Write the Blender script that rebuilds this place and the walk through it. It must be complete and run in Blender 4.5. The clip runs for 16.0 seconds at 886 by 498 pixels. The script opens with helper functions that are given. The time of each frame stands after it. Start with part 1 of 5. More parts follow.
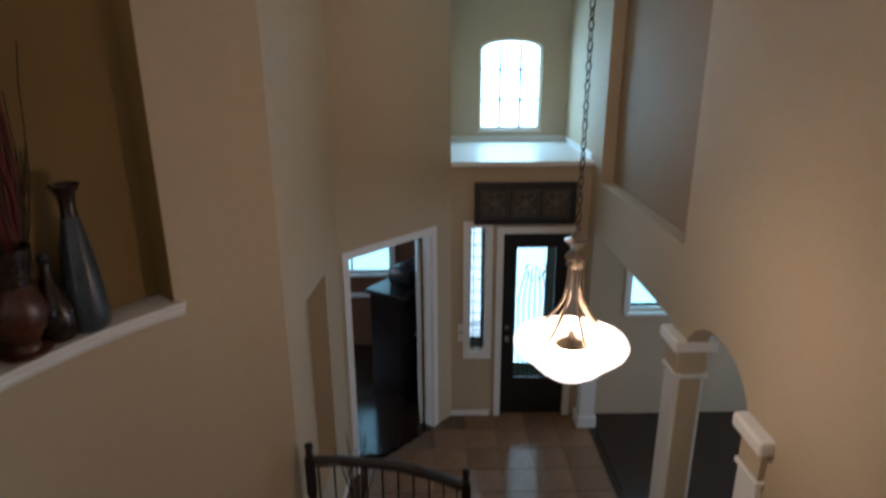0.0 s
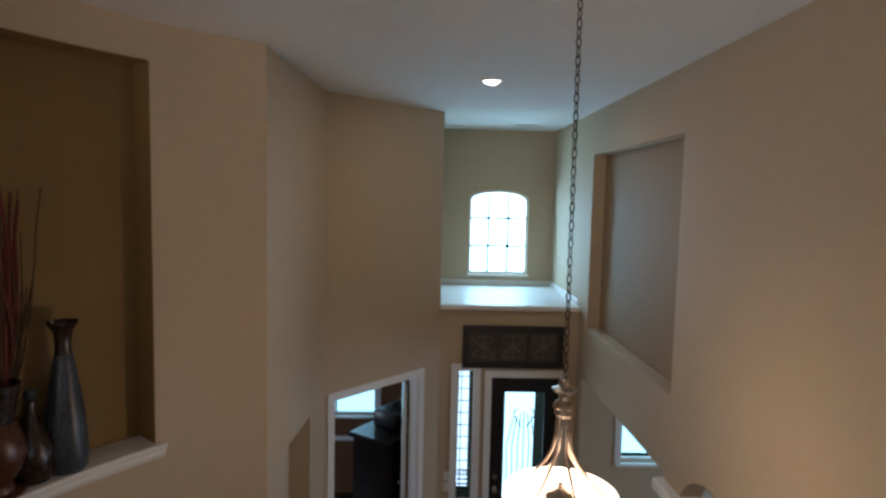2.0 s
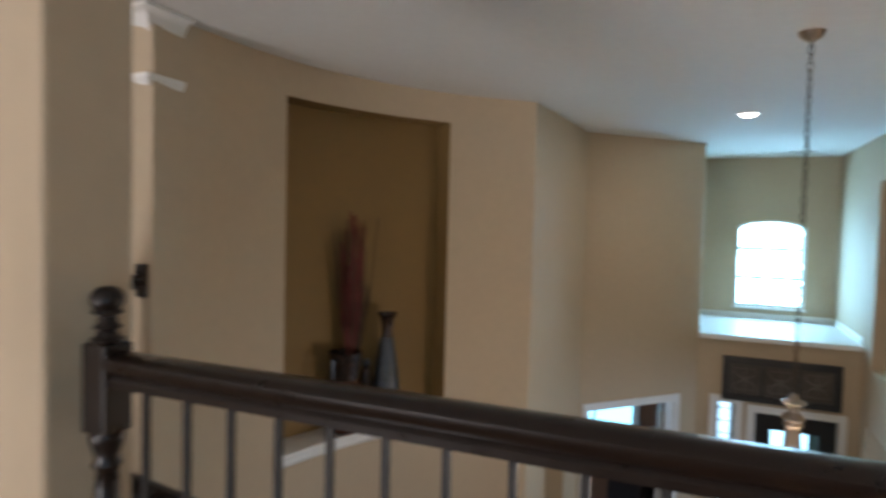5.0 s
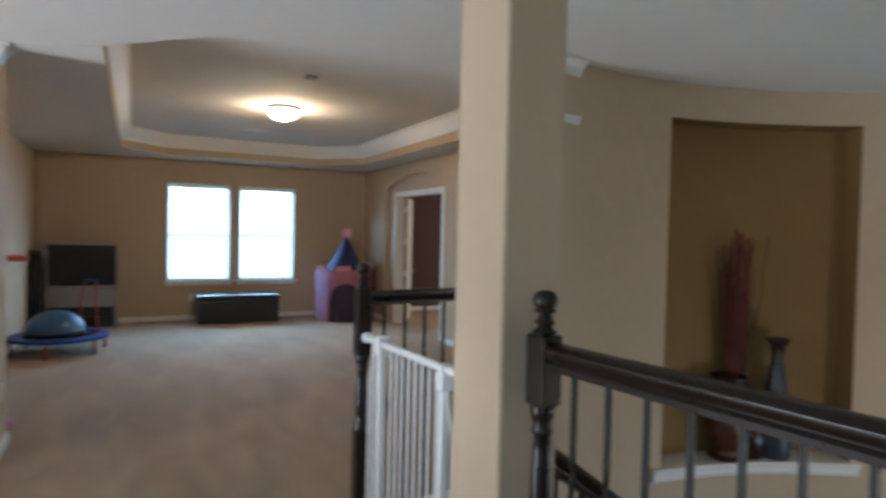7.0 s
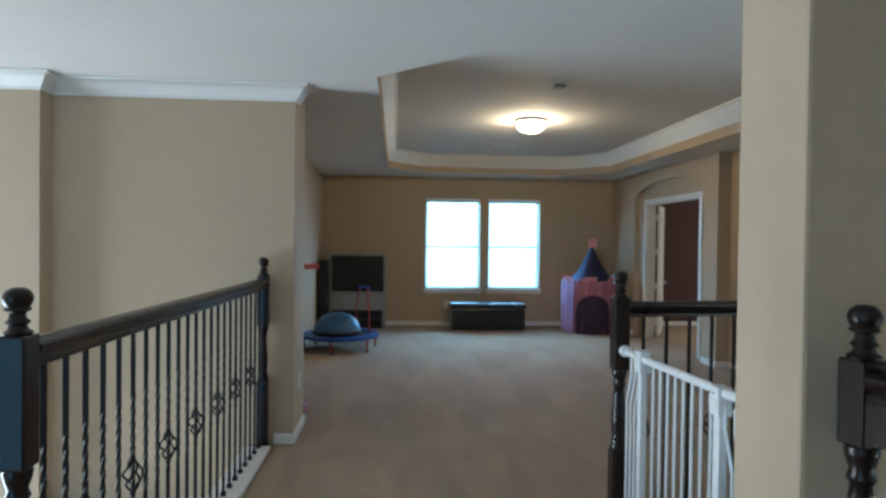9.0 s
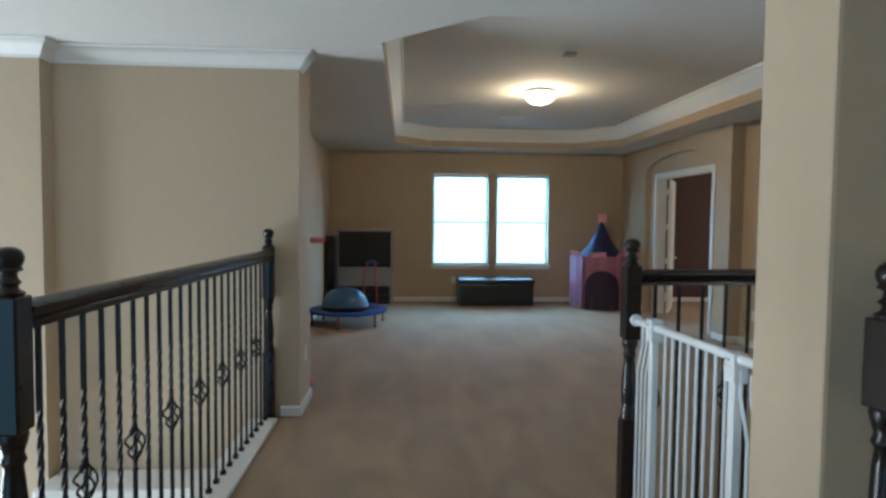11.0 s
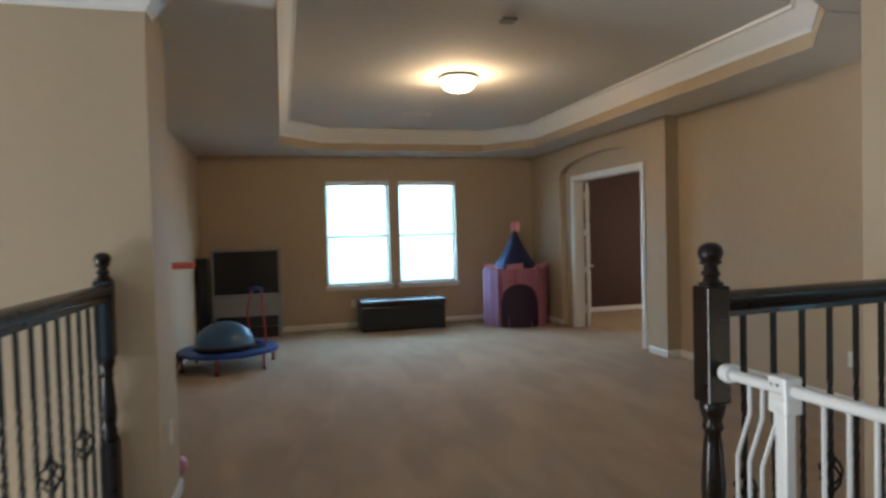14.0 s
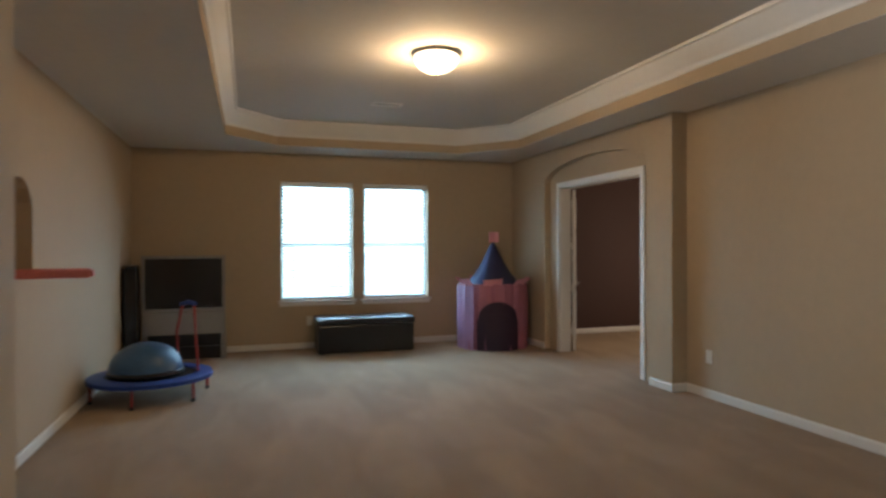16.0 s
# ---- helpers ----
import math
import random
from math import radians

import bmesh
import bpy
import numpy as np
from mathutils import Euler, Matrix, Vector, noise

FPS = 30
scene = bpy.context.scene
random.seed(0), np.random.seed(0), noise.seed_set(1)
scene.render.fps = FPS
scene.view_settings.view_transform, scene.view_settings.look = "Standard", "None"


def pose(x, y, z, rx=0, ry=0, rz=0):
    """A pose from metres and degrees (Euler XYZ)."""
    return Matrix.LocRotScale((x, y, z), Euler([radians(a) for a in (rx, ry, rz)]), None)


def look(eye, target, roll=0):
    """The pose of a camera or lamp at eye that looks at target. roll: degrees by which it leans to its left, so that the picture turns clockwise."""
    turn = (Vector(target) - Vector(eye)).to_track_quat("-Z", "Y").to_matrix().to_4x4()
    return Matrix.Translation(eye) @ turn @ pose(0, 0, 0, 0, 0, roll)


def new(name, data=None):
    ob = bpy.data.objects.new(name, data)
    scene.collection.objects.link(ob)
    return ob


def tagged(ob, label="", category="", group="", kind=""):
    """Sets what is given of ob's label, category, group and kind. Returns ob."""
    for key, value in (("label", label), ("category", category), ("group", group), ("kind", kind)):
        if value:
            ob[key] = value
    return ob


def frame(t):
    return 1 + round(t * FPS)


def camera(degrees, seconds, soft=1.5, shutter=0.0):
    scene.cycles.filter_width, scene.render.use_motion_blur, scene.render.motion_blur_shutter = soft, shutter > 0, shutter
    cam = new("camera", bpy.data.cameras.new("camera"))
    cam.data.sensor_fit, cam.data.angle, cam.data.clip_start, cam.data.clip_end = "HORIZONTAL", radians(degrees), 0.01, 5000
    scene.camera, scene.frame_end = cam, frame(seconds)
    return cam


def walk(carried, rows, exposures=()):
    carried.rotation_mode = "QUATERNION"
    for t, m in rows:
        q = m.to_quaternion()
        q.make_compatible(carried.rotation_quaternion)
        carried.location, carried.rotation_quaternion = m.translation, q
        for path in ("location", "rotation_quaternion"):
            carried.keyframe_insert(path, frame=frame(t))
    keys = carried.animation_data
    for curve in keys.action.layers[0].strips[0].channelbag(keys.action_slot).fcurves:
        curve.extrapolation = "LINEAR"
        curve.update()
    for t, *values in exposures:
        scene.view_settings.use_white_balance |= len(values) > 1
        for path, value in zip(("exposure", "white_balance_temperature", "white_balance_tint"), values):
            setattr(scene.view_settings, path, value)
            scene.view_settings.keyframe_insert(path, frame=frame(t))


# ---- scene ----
cam = camera(72.0, 16.0, soft=2.7, shutter=0.8)
PATH = [
    (0, (0.735, -0.840, 1.441), (2.630, -0.648, 0.831), -0.3),
    (0.5, (0.725, -0.840, 1.467), (2.664, -0.694, 0.999), 0.0),
    (1, (0.695, -0.837, 1.489), (2.662, -0.707, 1.152), 0.6),
    (1.5, (0.655, -0.834, 1.498), (2.637, -0.680, 1.283), 0.9),
    (2, (0.620, -0.828, 1.505), (2.606, -0.665, 1.339), 1.3),
    (2.5, (0.595, -0.819, 1.508), (2.580, -0.639, 1.341), 1.1),
    (3, (0.545, -0.854, 1.494), (2.523, -0.604, 1.341), 0.8),
    (5.5, (-0.233, -1.213, 1.482), (1.324, 0.041, 1.408), 1.3),
    (6, (-0.281, -1.235, 1.483), (1.040, 0.266, 1.421), 1.1),
    (6.5, (-0.320, -1.247, 1.483), (0.781, 0.421, 1.431), 1.5),
    (7, (-0.351, -1.250, 1.481), (0.551, 0.534, 1.427), 1.3),
    (7.5, (-0.373, -1.244, 1.479), (0.309, 0.635, 1.425), 1.1),
    (8, (-0.387, -1.229, 1.474), (0.085, 0.714, 1.428), 0.8),
    (8.5, (-0.393, -1.205, 1.469), (-0.103, 0.774, 1.433), 0.6),
    (9, (-0.390, -1.171, 1.462), (-0.238, 0.823, 1.432), 0.7),
    (11.5, (-0.374, -1.047, 1.394), (-0.249, 0.947, 1.286), 0.6),
    (12, (-0.452, -0.875, 1.386), (-0.222, 1.111, 1.309), -0.1),
    (12.5, (-0.494, -0.672, 1.388), (-0.188, 1.303, 1.323), -1.6),
    (13, (-0.474, -0.409, 1.381), (-0.130, 1.560, 1.314), -1.3),
    (13.5, (-0.476, -0.136, 1.373), (-0.101, 1.827, 1.310), -0.6),
    (14, (-0.530, 0.127, 1.374), (-0.021, 2.061, 1.320), -1.5),
    (14.5, (-0.510, 0.374, 1.369), (0.052, 2.293, 1.323), -0.9),
    (15, (-0.388, 0.628, 1.373), (0.116, 2.563, 1.348), -0.0),
    (15.5, (-0.350, 0.808, 1.336), (0.177, 2.738, 1.314), 0.0),
    (16, (-0.295, 1.076, 1.324), (0.313, 2.982, 1.315), -0.2),
]
walk(cam, [(t, look(e, g, r)) for t, e, g, r in PATH],
     exposures=((0.0, -0.54, 5960, 27), (3.2, -0.54, 5960, 27), (5.3, 0.18, 5400, 18), (7.0, 0.15, 4920, 12), (9.0, 0.0, 4500, 3), (11.5, -0.03, 4720, 5), (13.5, -0.1, 5100, 9), (16.0, -0.24, 5560, 14)))

# ---- heights and plan ----
ZH = 2.535         # ceiling of hall and foyer
ZC = 2.528         # lower ceiling round the tray
ZT = 2.82          # tray ceiling
ZG = -3.30         # ground floor
# the foyer stands a few degrees askew to the game room
FM = Matrix.Translation((0.685, 0.15, 0)) @ Matrix.Rotation(radians(6.5), 4, "Z") @ Matrix.Translation((-0.898, -0.301, 0))

# ---- world and large lights ----
world = bpy.data.worlds.new("sky")
scene.world = world
world.use_nodes = True
wn = world.node_tree
sky = wn.nodes.new("ShaderNodeTexSky")
sky.sky_type, sky.sun_disc = "NISHITA", False
sky.sun_elevation, sky.sun_rotation = radians(40), radians(200)
wn.links.new(sky.outputs[0], wn.nodes["Background"].inputs[0])
wn.nodes["Background"].inputs[1].default_value = 0.1


def area(name, m, w, h, power, color):
    data = bpy.data.lights.new(name, "AREA")
    data.shape, data.size, data.size_y, data.energy, data.color = "RECTANGLE", w, h, power, color
    ob = new(name, data)
    ob.matrix_world = m
    return ob


def bulb(name, m, radius, power, color):
    data = bpy.data.lights.new(name, "POINT")
    data.shadow_soft_size, data.energy, data.color = radius, power, color
    ob = new(name, data)
    ob.matrix_world = m
    return ob


CYAN = (0.34, 0.82, 0.95)
WARM = (1.0, 0.76, 0.47)
# daylight in the window openings
area("window_light", look((0.567, 9.42, 1.41), (0.567, 0, 1.0)), 0.96, 1.6, 54, (0.60, 0.9, 1.0))
area("window_light", look((1.622, 9.42, 1.41), (1.622, 0, 1.0)), 0.96, 1.6, 54, (0.60, 0.9, 1.0))
area("window_light", FM @ look((10.15, -1.785, 1.0), (0, -1.785, 0.6)), 0.95, 1.3, 62, (0.44, 0.86, 1.0))
area("window_light", FM @ look((8.42, -1.86, -1.75), (0, -1.86, -2.4)), 0.55, 1.9, 11, (0.5, 0.9, 1.0))
area("window_light", FM @ look((8.42, -1.22, -1.45), (0, -1.22, -2.0)), 0.14, 1.65, 2.0, (0.6, 0.9, 1.0))
area("window_light", FM @ look((10.45, 0.55, -1.35), (0, 0.55, -2.0)), 1.5, 1.3, 22, CYAN)
area("window_light", FM @ look((8.42, -3.85, -1.2), (0, -3.85, -2.0)), 1.2, 1.2, 19, CYAN)
# added lamp in an unseen south opening, to brighten the dining room
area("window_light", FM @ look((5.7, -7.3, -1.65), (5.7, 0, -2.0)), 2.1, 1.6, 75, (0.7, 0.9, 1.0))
# added lamp in an unseen north opening, to brighten the study
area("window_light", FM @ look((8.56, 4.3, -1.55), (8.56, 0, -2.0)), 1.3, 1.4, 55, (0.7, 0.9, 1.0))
area("window_light", look((-7.35, 1.9, -0.7), (0, 1.4, 0.6)), 2.1, 3.6, 500, (1.0, 0.91, 0.74))
area("window_light", look((-4.1, -4.5, 0.2), (-4.1, 0, 0.2)), 3.6, 4.0, 54, (0.55, 0.89, 1.0))
# unseen warm source, added for the glow on the side room's floor
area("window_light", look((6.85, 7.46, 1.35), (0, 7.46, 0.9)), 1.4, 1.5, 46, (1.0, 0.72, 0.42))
# lamps
bulb("ceiling_lamp_light", pose(1.10, 5.60, ZT - 0.15), 0.08, 46, (1.0, 0.63, 0.28))
bulb("pendant_light", FM @ pose(3.695, -1.385, -0.08), 0.05, 28, WARM)
area("can_light", FM @ pose(6.12, -1.225, ZH - 0.05), 0.10, 0.10, 10, WARM)


# ---- materials ----
def mat(name, color, rough=0.6, metal=0.0, var=0.12, scale=6.0, bump=0.0, bscale=120.0, coat=0.0, emit=0.0, spread=0.0):
    """A painted, woven or metal surface: colour that varies at two scales, and fine relief."""
    m = bpy.data.materials.new(name)
    m.use_nodes = True
    t = m.node_tree
    n, link = t.nodes, t.links.new
    b = n["Principled BSDF"]
    b.inputs["Roughness"].default_value, b.inputs["Metallic"].default_value = rough, metal
    b.inputs["Coat Weight"].default_value = coat
    co = n.new("ShaderNodeTexCoord")
    big, fine = n.new("ShaderNodeTexNoise"), n.new("ShaderNodeTexNoise")
    big.inputs["Scale"].default_value, big.inputs["Detail"].default_value = scale * 0.25, 4
    fine.inputs["Scale"].default_value, fine.inputs["Detail"].default_value = scale * 5, 3
    add = n.new("ShaderNodeMath")
    add.operation = "ADD"
    ramp = n.new("ShaderNodeMapRange")
    ramp.inputs["From Min"].default_value, ramp.inputs["From Max"].default_value = 0.6, 1.4
    ramp.inputs["To Min"].default_value, ramp.inputs["To Max"].default_value = 1 - var, 1 + var
    mix = n.new("ShaderNodeMix")
    mix.data_type, mix.blend_type = "RGBA", "MULTIPLY"
    mix.inputs["Factor"].default_value = 1
    mix.inputs[6].default_value = (*color, 1)
    for tex in (big, fine):
        link(co.outputs["Object"], tex.inputs["Vector"])
    link(big.outputs["Fac"], add.inputs[0]), link(fine.outputs["Fac"], add.inputs[1])
    link(add.outputs[0], ramp.inputs["Value"])
    link(ramp.outputs[0], mix.inputs[7])
    out = mix.outputs[2]
    if spread:
        info, hsv, mr = n.new("ShaderNodeObjectInfo"), n.new("ShaderNodeHueSaturation"), n.new("ShaderNodeMapRange")
        mr.inputs["To Min"].default_value, mr.inputs["To Max"].default_value = 1 - spread, 1 + spread
        link(info.outputs["Random"], mr.inputs["Value"]), link(mr.outputs[0], hsv.inputs["Value"])
        link(out, hsv.inputs["Color"])
        out = hsv.outputs[0]
    link(out, b.inputs["Base Color"])
    rr = n.new("ShaderNodeMapRange")
    rr.inputs["To Min"].default_value, rr.inputs["To Max"].default_value = max(0.02, rough - 0.08), min(1, rough + 0.08)
    link(fine.outputs["Fac"], rr.inputs["Value"]), link(rr.outputs[0], b.inputs["Roughness"])
    if bump:
        tex, bp = n.new("ShaderNodeTexNoise"), n.new("ShaderNodeBump")
        tex.inputs["Scale"].default_value, tex.inputs["Detail"].default_value = bscale, 3
        bp.inputs["Strength"].default_value, bp.inputs["Distance"].default_value = bump, 0.004
        link(co.outputs["Object"], tex.inputs["Vector"]), link(tex.outputs["Fac"], bp.inputs["Height"])
        link(bp.outputs[0], b.inputs["Normal"])
    if emit:
        b.inputs["Emission Color"].default_value, b.inputs["Emission Strength"].default_value = (*color, 1), emit
    return m


PAINT = mat("tan_wall_paint", (0.50, 0.400, 0.274), 0.75, var=0.05, scale=3, bump=0.25, bscale=90)
# darker than the wall tan: the tall niche's shade is put into this colour
NICHE_SHADE = mat("shaded_niche_paint", (0.30, 0.205, 0.112), 0.75, var=0.06, scale=3, bump=0.25, bscale=90)
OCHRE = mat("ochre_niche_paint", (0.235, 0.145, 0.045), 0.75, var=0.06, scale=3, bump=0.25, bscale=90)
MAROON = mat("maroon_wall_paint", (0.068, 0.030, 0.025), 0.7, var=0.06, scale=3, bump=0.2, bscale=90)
RUST = mat("rust_wall_paint", (0.20, 0.085, 0.04), 0.7, var=0.06, scale=3, bump=0.2, bscale=90)
CEIL = mat("ceiling_paint", (0.68, 0.66, 0.63), 0.85, var=0.04, scale=3, bump=0.5, bscale=70)
WHITE = mat("white_trim_paint", (0.80, 0.79, 0.76), 0.4, var=0.03, bump=0.05, bscale=60)
ESPRESSO = mat("espresso_stained_wood", (0.011, 0.006, 0.0042), 0.30, var=0.2, scale=5, bump=0.0, bscale=40, coat=0.2)
IRON = mat("black_iron", (0.016, 0.0135, 0.012), 0.55, 0.0, var=0.3, scale=20, bump=0.15)
for m, level in ((ESPRESSO, 0.3), (IRON, 0.25)):
    m.node_tree.nodes["Principled BSDF"].inputs["Specular IOR Level"].default_value = level
ENAMEL = mat("white_enamel_metal", (0.82, 0.83, 0.84), 0.3, var=0.03, coat=0.3)
CHROME = mat("steel", (0.6, 0.6, 0.6), 0.25, 1.0, var=0.1)
NICKEL = mat("brushed_nickel", (0.42, 0.36, 0.30), 0.33, 1.0, var=0.15, scale=20)
RIMMETAL = mat("warm_satin_metal", (0.80, 0.68, 0.50), 0.45, 0.0, var=0.1, scale=20)
BRONZE = mat("dark_bronze", (0.085, 0.06, 0.042), 0.4, 0.7, var=0.25, scale=20)
RELIEF = mat("aged_relief", (0.13, 0.11, 0.09), 0.55, var=0.5, scale=18, bump=0.2)
PLATE = mat("white_plastic", (0.78, 0.77, 0.74), 0.35, var=0.02)
BLACKP = mat("black_plastic", (0.018, 0.018, 0.02), 0.35, var=0.2)
DARKWOOD = mat("dark_floor_board", (0.026, 0.014, 0.010), 0.14, var=0.35, scale=6, bump=0.1, coat=0.2, spread=0.25)
TILE = mat("brown_stone_tile", (0.215, 0.122, 0.068), 0.17, var=0.4, scale=5, bump=0.2, bscale=30, spread=0.12)
GROUT = mat("grout", (0.135, 0.085, 0.052), 0.9, var=0.2, scale=20, bump=0.3)
SLAT = mat("white_blind_slat", (0.82, 0.82, 0.80), 0.5, var=0.03)
SLAT.node_tree.nodes["Principled BSDF"].inputs["Transmission Weight"].default_value = 0.08
SILVER = mat("silver_plastic", (0.30, 0.30, 0.30), 0.4, 0.2, var=0.06)
SCREEN = mat("dark_screen", (0.012, 0.012, 0.014), 0.18, var=0.1)
BLUE = mat("royal_blue_vinyl", (0.018, 0.055, 0.30), 0.42, var=0.15, bump=0.15)
DOME = mat("slate_blue_rubber", (0.042, 0.115, 0.25), 0.33, var=0.15, scale=10, bump=0.1)
RED = mat("red_painted_steel", (0.32, 0.035, 0.03), 0.35, var=0.1)
PINK = mat("pink_nylon", (0.40, 0.150, 0.22), 0.5, var=0.18, scale=10, bump=0.2, bscale=25)
CORAL = mat("coral_pink_foam", (0.72, 0.22, 0.20), 0.6, var=0.08)
LILAC = mat("lilac_nylon", (0.40, 0.24, 0.42), 0.42, var=0.2, scale=10, bump=0.2, bscale=25)
SKY = mat("blue_nylon", (0.045, 0.075, 0.24), 0.45, var=0.15, bump=0.2, bscale=25)
PALEPINK = mat("pale_pink_nylon", (0.74, 0.34, 0.42), 0.5, var=0.15, scale=10, bump=0.2, bscale=25)
NAVY = mat("navy_nylon", (0.020, 0.024, 0.090), 0.5, var=0.15, bump=0.2, bscale=25)
PLUM = mat("dark_plum_nylon", (0.03, 0.012, 0.035), 0.6, var=0.15)
LEATHER = mat("black_leather", (0.014, 0.014, 0.016), 0.32, var=0.2, bump=0.25, bscale=60)
GREYBLUE = mat("mottled_blue_ceramic", (0.042, 0.053, 0.065), 0.3, var=0.85, scale=16, bump=0.2)
BROWNPOT = mat("copper_brown_ceramic", (0.075, 0.025, 0.011), 0.3, var=0.6, scale=8, bump=0.1)
DARKPOT = mat("dark_glazed_ceramic", (0.025, 0.014, 0.010), 0.25, var=0.4)
BRANCH = mat("dried_red_branch", (0.13, 0.018, 0.012), 0.7, var=0.4, scale=15)
TWIG = mat("dry_brown_twig", (0.07, 0.04, 0.02), 0.8, var=0.3)
CANVAS = mat("relief_panel", (0.07, 0.058, 0.048), 0.6, var=0.55, scale=14, bump=0.4, bscale=40)
BLACKDOOR = mat("black_front_door", (0.012, 0.010, 0.010), 0.35, var=0.2)
GROUND = mat("outdoor_lawn", (0.06, 0.09, 0.035), 0.95, var=0.4, scale=2)
GLOW = mat("lit_frosted_glass", (1.0, 0.80, 0.55), 0.4, var=0.02, emit=5.0)
PGLOW = mat("lit_alabaster_glass", (1.0, 0.90, 0.72), 0.4, var=0.05, emit=2.8)
CANGLOW = mat("lit_lamp_face", (1.0, 0.88, 0.68), 0.4, var=0.02, emit=9.0)
MIRRORGLASS = bpy.data.materials.new("window_glass")
MIRRORGLASS.use_nodes = True
g = MIRRORGLASS.node_tree.nodes["Principled BSDF"]
g.inputs["Transmission Weight"].default_value, g.inputs["Roughness"].default_value, g.inputs["IOR"].default_value = 1.0, 0.02, 1.05
FROST = bpy.data.materials.new("textured_door_glass")
FROST.use_nodes = True
g = FROST.node_tree.nodes["Principled BSDF"]
g.inputs["Transmission Weight"].default_value, g.inputs["Roughness"].default_value, g.inputs["IOR"].default_value = 1.0, 0.25, 1.05


def carpet():
    m = mat("tan_cut_pile_carpet", (0.345, 0.245, 0.155), 0.95, var=0.0, bump=0.0)
    t = m.node_tree
    n, link = t.nodes, t.links.new
    b = n["Principled BSDF"]
    b.inputs["Sheen Weight"].default_value = 0.25
    co, mp = n.new("ShaderNodeTexCoord"), n.new("ShaderNodeMapping")
    mp.inputs["Rotation"].default_value = (0, 0, 0.5)
    mp.inputs["Scale"].default_value = (1.35, 0.5, 1.0)
    link(co.outputs["Object"], mp.inputs["Vector"])
    sweep_n, tuft = n.new("ShaderNodeTexNoise"), n.new("ShaderNodeTexNoise")
    sweep_n.inputs["Scale"].default_value, sweep_n.inputs["Detail"].default_value = 2.2, 4.0
    sweep_n.inputs["Distortion"].default_value = 0.8
    tuft.inputs["Scale"].default_value, tuft.inputs["Detail"].default_value = 190, 4
    link(mp.outputs[0], sweep_n.inputs["Vector"]), link(co.outputs["Object"], tuft.inputs["Vector"])
    r1 = n.new("ShaderNodeValToRGB")
    r1.color_ramp.elements[0].position, r1.color_ramp.elements[1].position = 0.36, 0.66
    r1.color_ramp.elements[0].color, r1.color_ramp.elements[1].color = (0.27, 0.172, 0.082, 1), (0.36, 0.24, 0.123, 1)
    mix = n.new("ShaderNodeMix")
    mix.data_type, mix.blend_type = "RGBA", "OVERLAY"
    mix.inputs["Factor"].default_value = 0.55
    link(sweep_n.outputs["Fac"], r1.inputs["Fac"])
    link(r1.outputs[0], mix.inputs[6]), link(tuft.outputs["Fac"], mix.inputs[7])
    link(mix.outputs[2], b.inputs["Base Color"])
    bp = n.new("ShaderNodeBump")
    bp.inputs["Strength"].default_value, bp.inputs["Distance"].default_value = 0.6, 0.008
    link(tuft.outputs["Fac"], bp.inputs["Height"]), link(bp.outputs[0], b.inputs["Normal"])
    return m


CARPET = carpet()


# ---- mesh helpers ----
def link_mesh(name, bm, material, smooth=False):
    bmesh.ops.recalc_face_normals(bm, faces=bm.faces[:])
    me = bpy.data.meshes.new(name)
    bm.to_mesh(me)
    bm.free()
    if smooth:
        me.shade_smooth()
        me.set_sharp_from_angle(angle=radians(40))
    me.materials.append(material)
    return new(name, me)


def part(name, bm, material, parent, label="", smooth=False):
    ob = link_mesh(name, bm, material, smooth)
    ob.parent = parent
    if label:
        tagged(ob, label)
    return ob


def thing(name, m, label, category, group=""):
    ob = new(name)
    ob.empty_display_size = 0.1
    ob.matrix_world = m
    return tagged(ob, label, category, group)


def setting(name, bm, material, label="", m=None, smooth=False):
    ob = link_mesh(name, bm, material, smooth)
    if m is not None:
        ob.matrix_world = m
    return tagged(ob, label, kind="structure")


def box(x0, x1, y0, y1, z0, z1, bm=None, bevel=0.0):
    bm = bm or bmesh.new()
    vs = [bm.verts.new((x, y, z)) for z in (z0, z1) for x, y in ((x0, y0), (x1, y0), (x1, y1), (x0, y1))]
    fs = [bm.faces.new([vs[i] for i in q]) for q in ((3, 2, 1, 0), (4, 5, 6, 7), (0, 1, 5, 4), (1, 2, 6, 5), (2, 3, 7, 6), (3, 0, 4, 7))]
    if bevel:
        es = list({e for f in fs for e in f.edges})
        bmesh.ops.bevel(bm, geom=es, offset=bevel, segments=2, affect="EDGES", profile=0.5)
    return bm


def prism(poly, z0, z1, bm=None):
    """An upright prism over a polygon in plan."""
    bm = bm or bmesh.new()
    lo, hi = [bm.verts.new((x, y, z0)) for x, y in poly], [bm.verts.new((x, y, z1)) for x, y in poly]
    bm.faces.new(lo[::-1]), bm.faces.new(hi)
    for i in range(len(poly)):
        j = (i + 1) % len(poly)
        bm.faces.new((lo[i], lo[j], hi[j], hi[i]))
    return bm


def slab(poly, axis, a, b, bm=None):
    """A polygon in (s, z) pushed from a to b along axis x or y."""
    bm = bm or bmesh.new()
    put = (lambda s, z, d: (d, s, z)) if axis == "x" else (lambda s, z, d: (s, d, z))
    lo, hi = [bm.verts.new(put(s, z, a)) for s, z in poly], [bm.verts.new(put(s, z, b)) for s, z in poly]
    bm.faces.new(lo[::-1]), bm.faces.new(hi)
    for i in range(len(poly)):
        j = (i + 1) % len(poly)
        bm.faces.new((lo[i], lo[j], hi[j], hi[i]))
    return bm


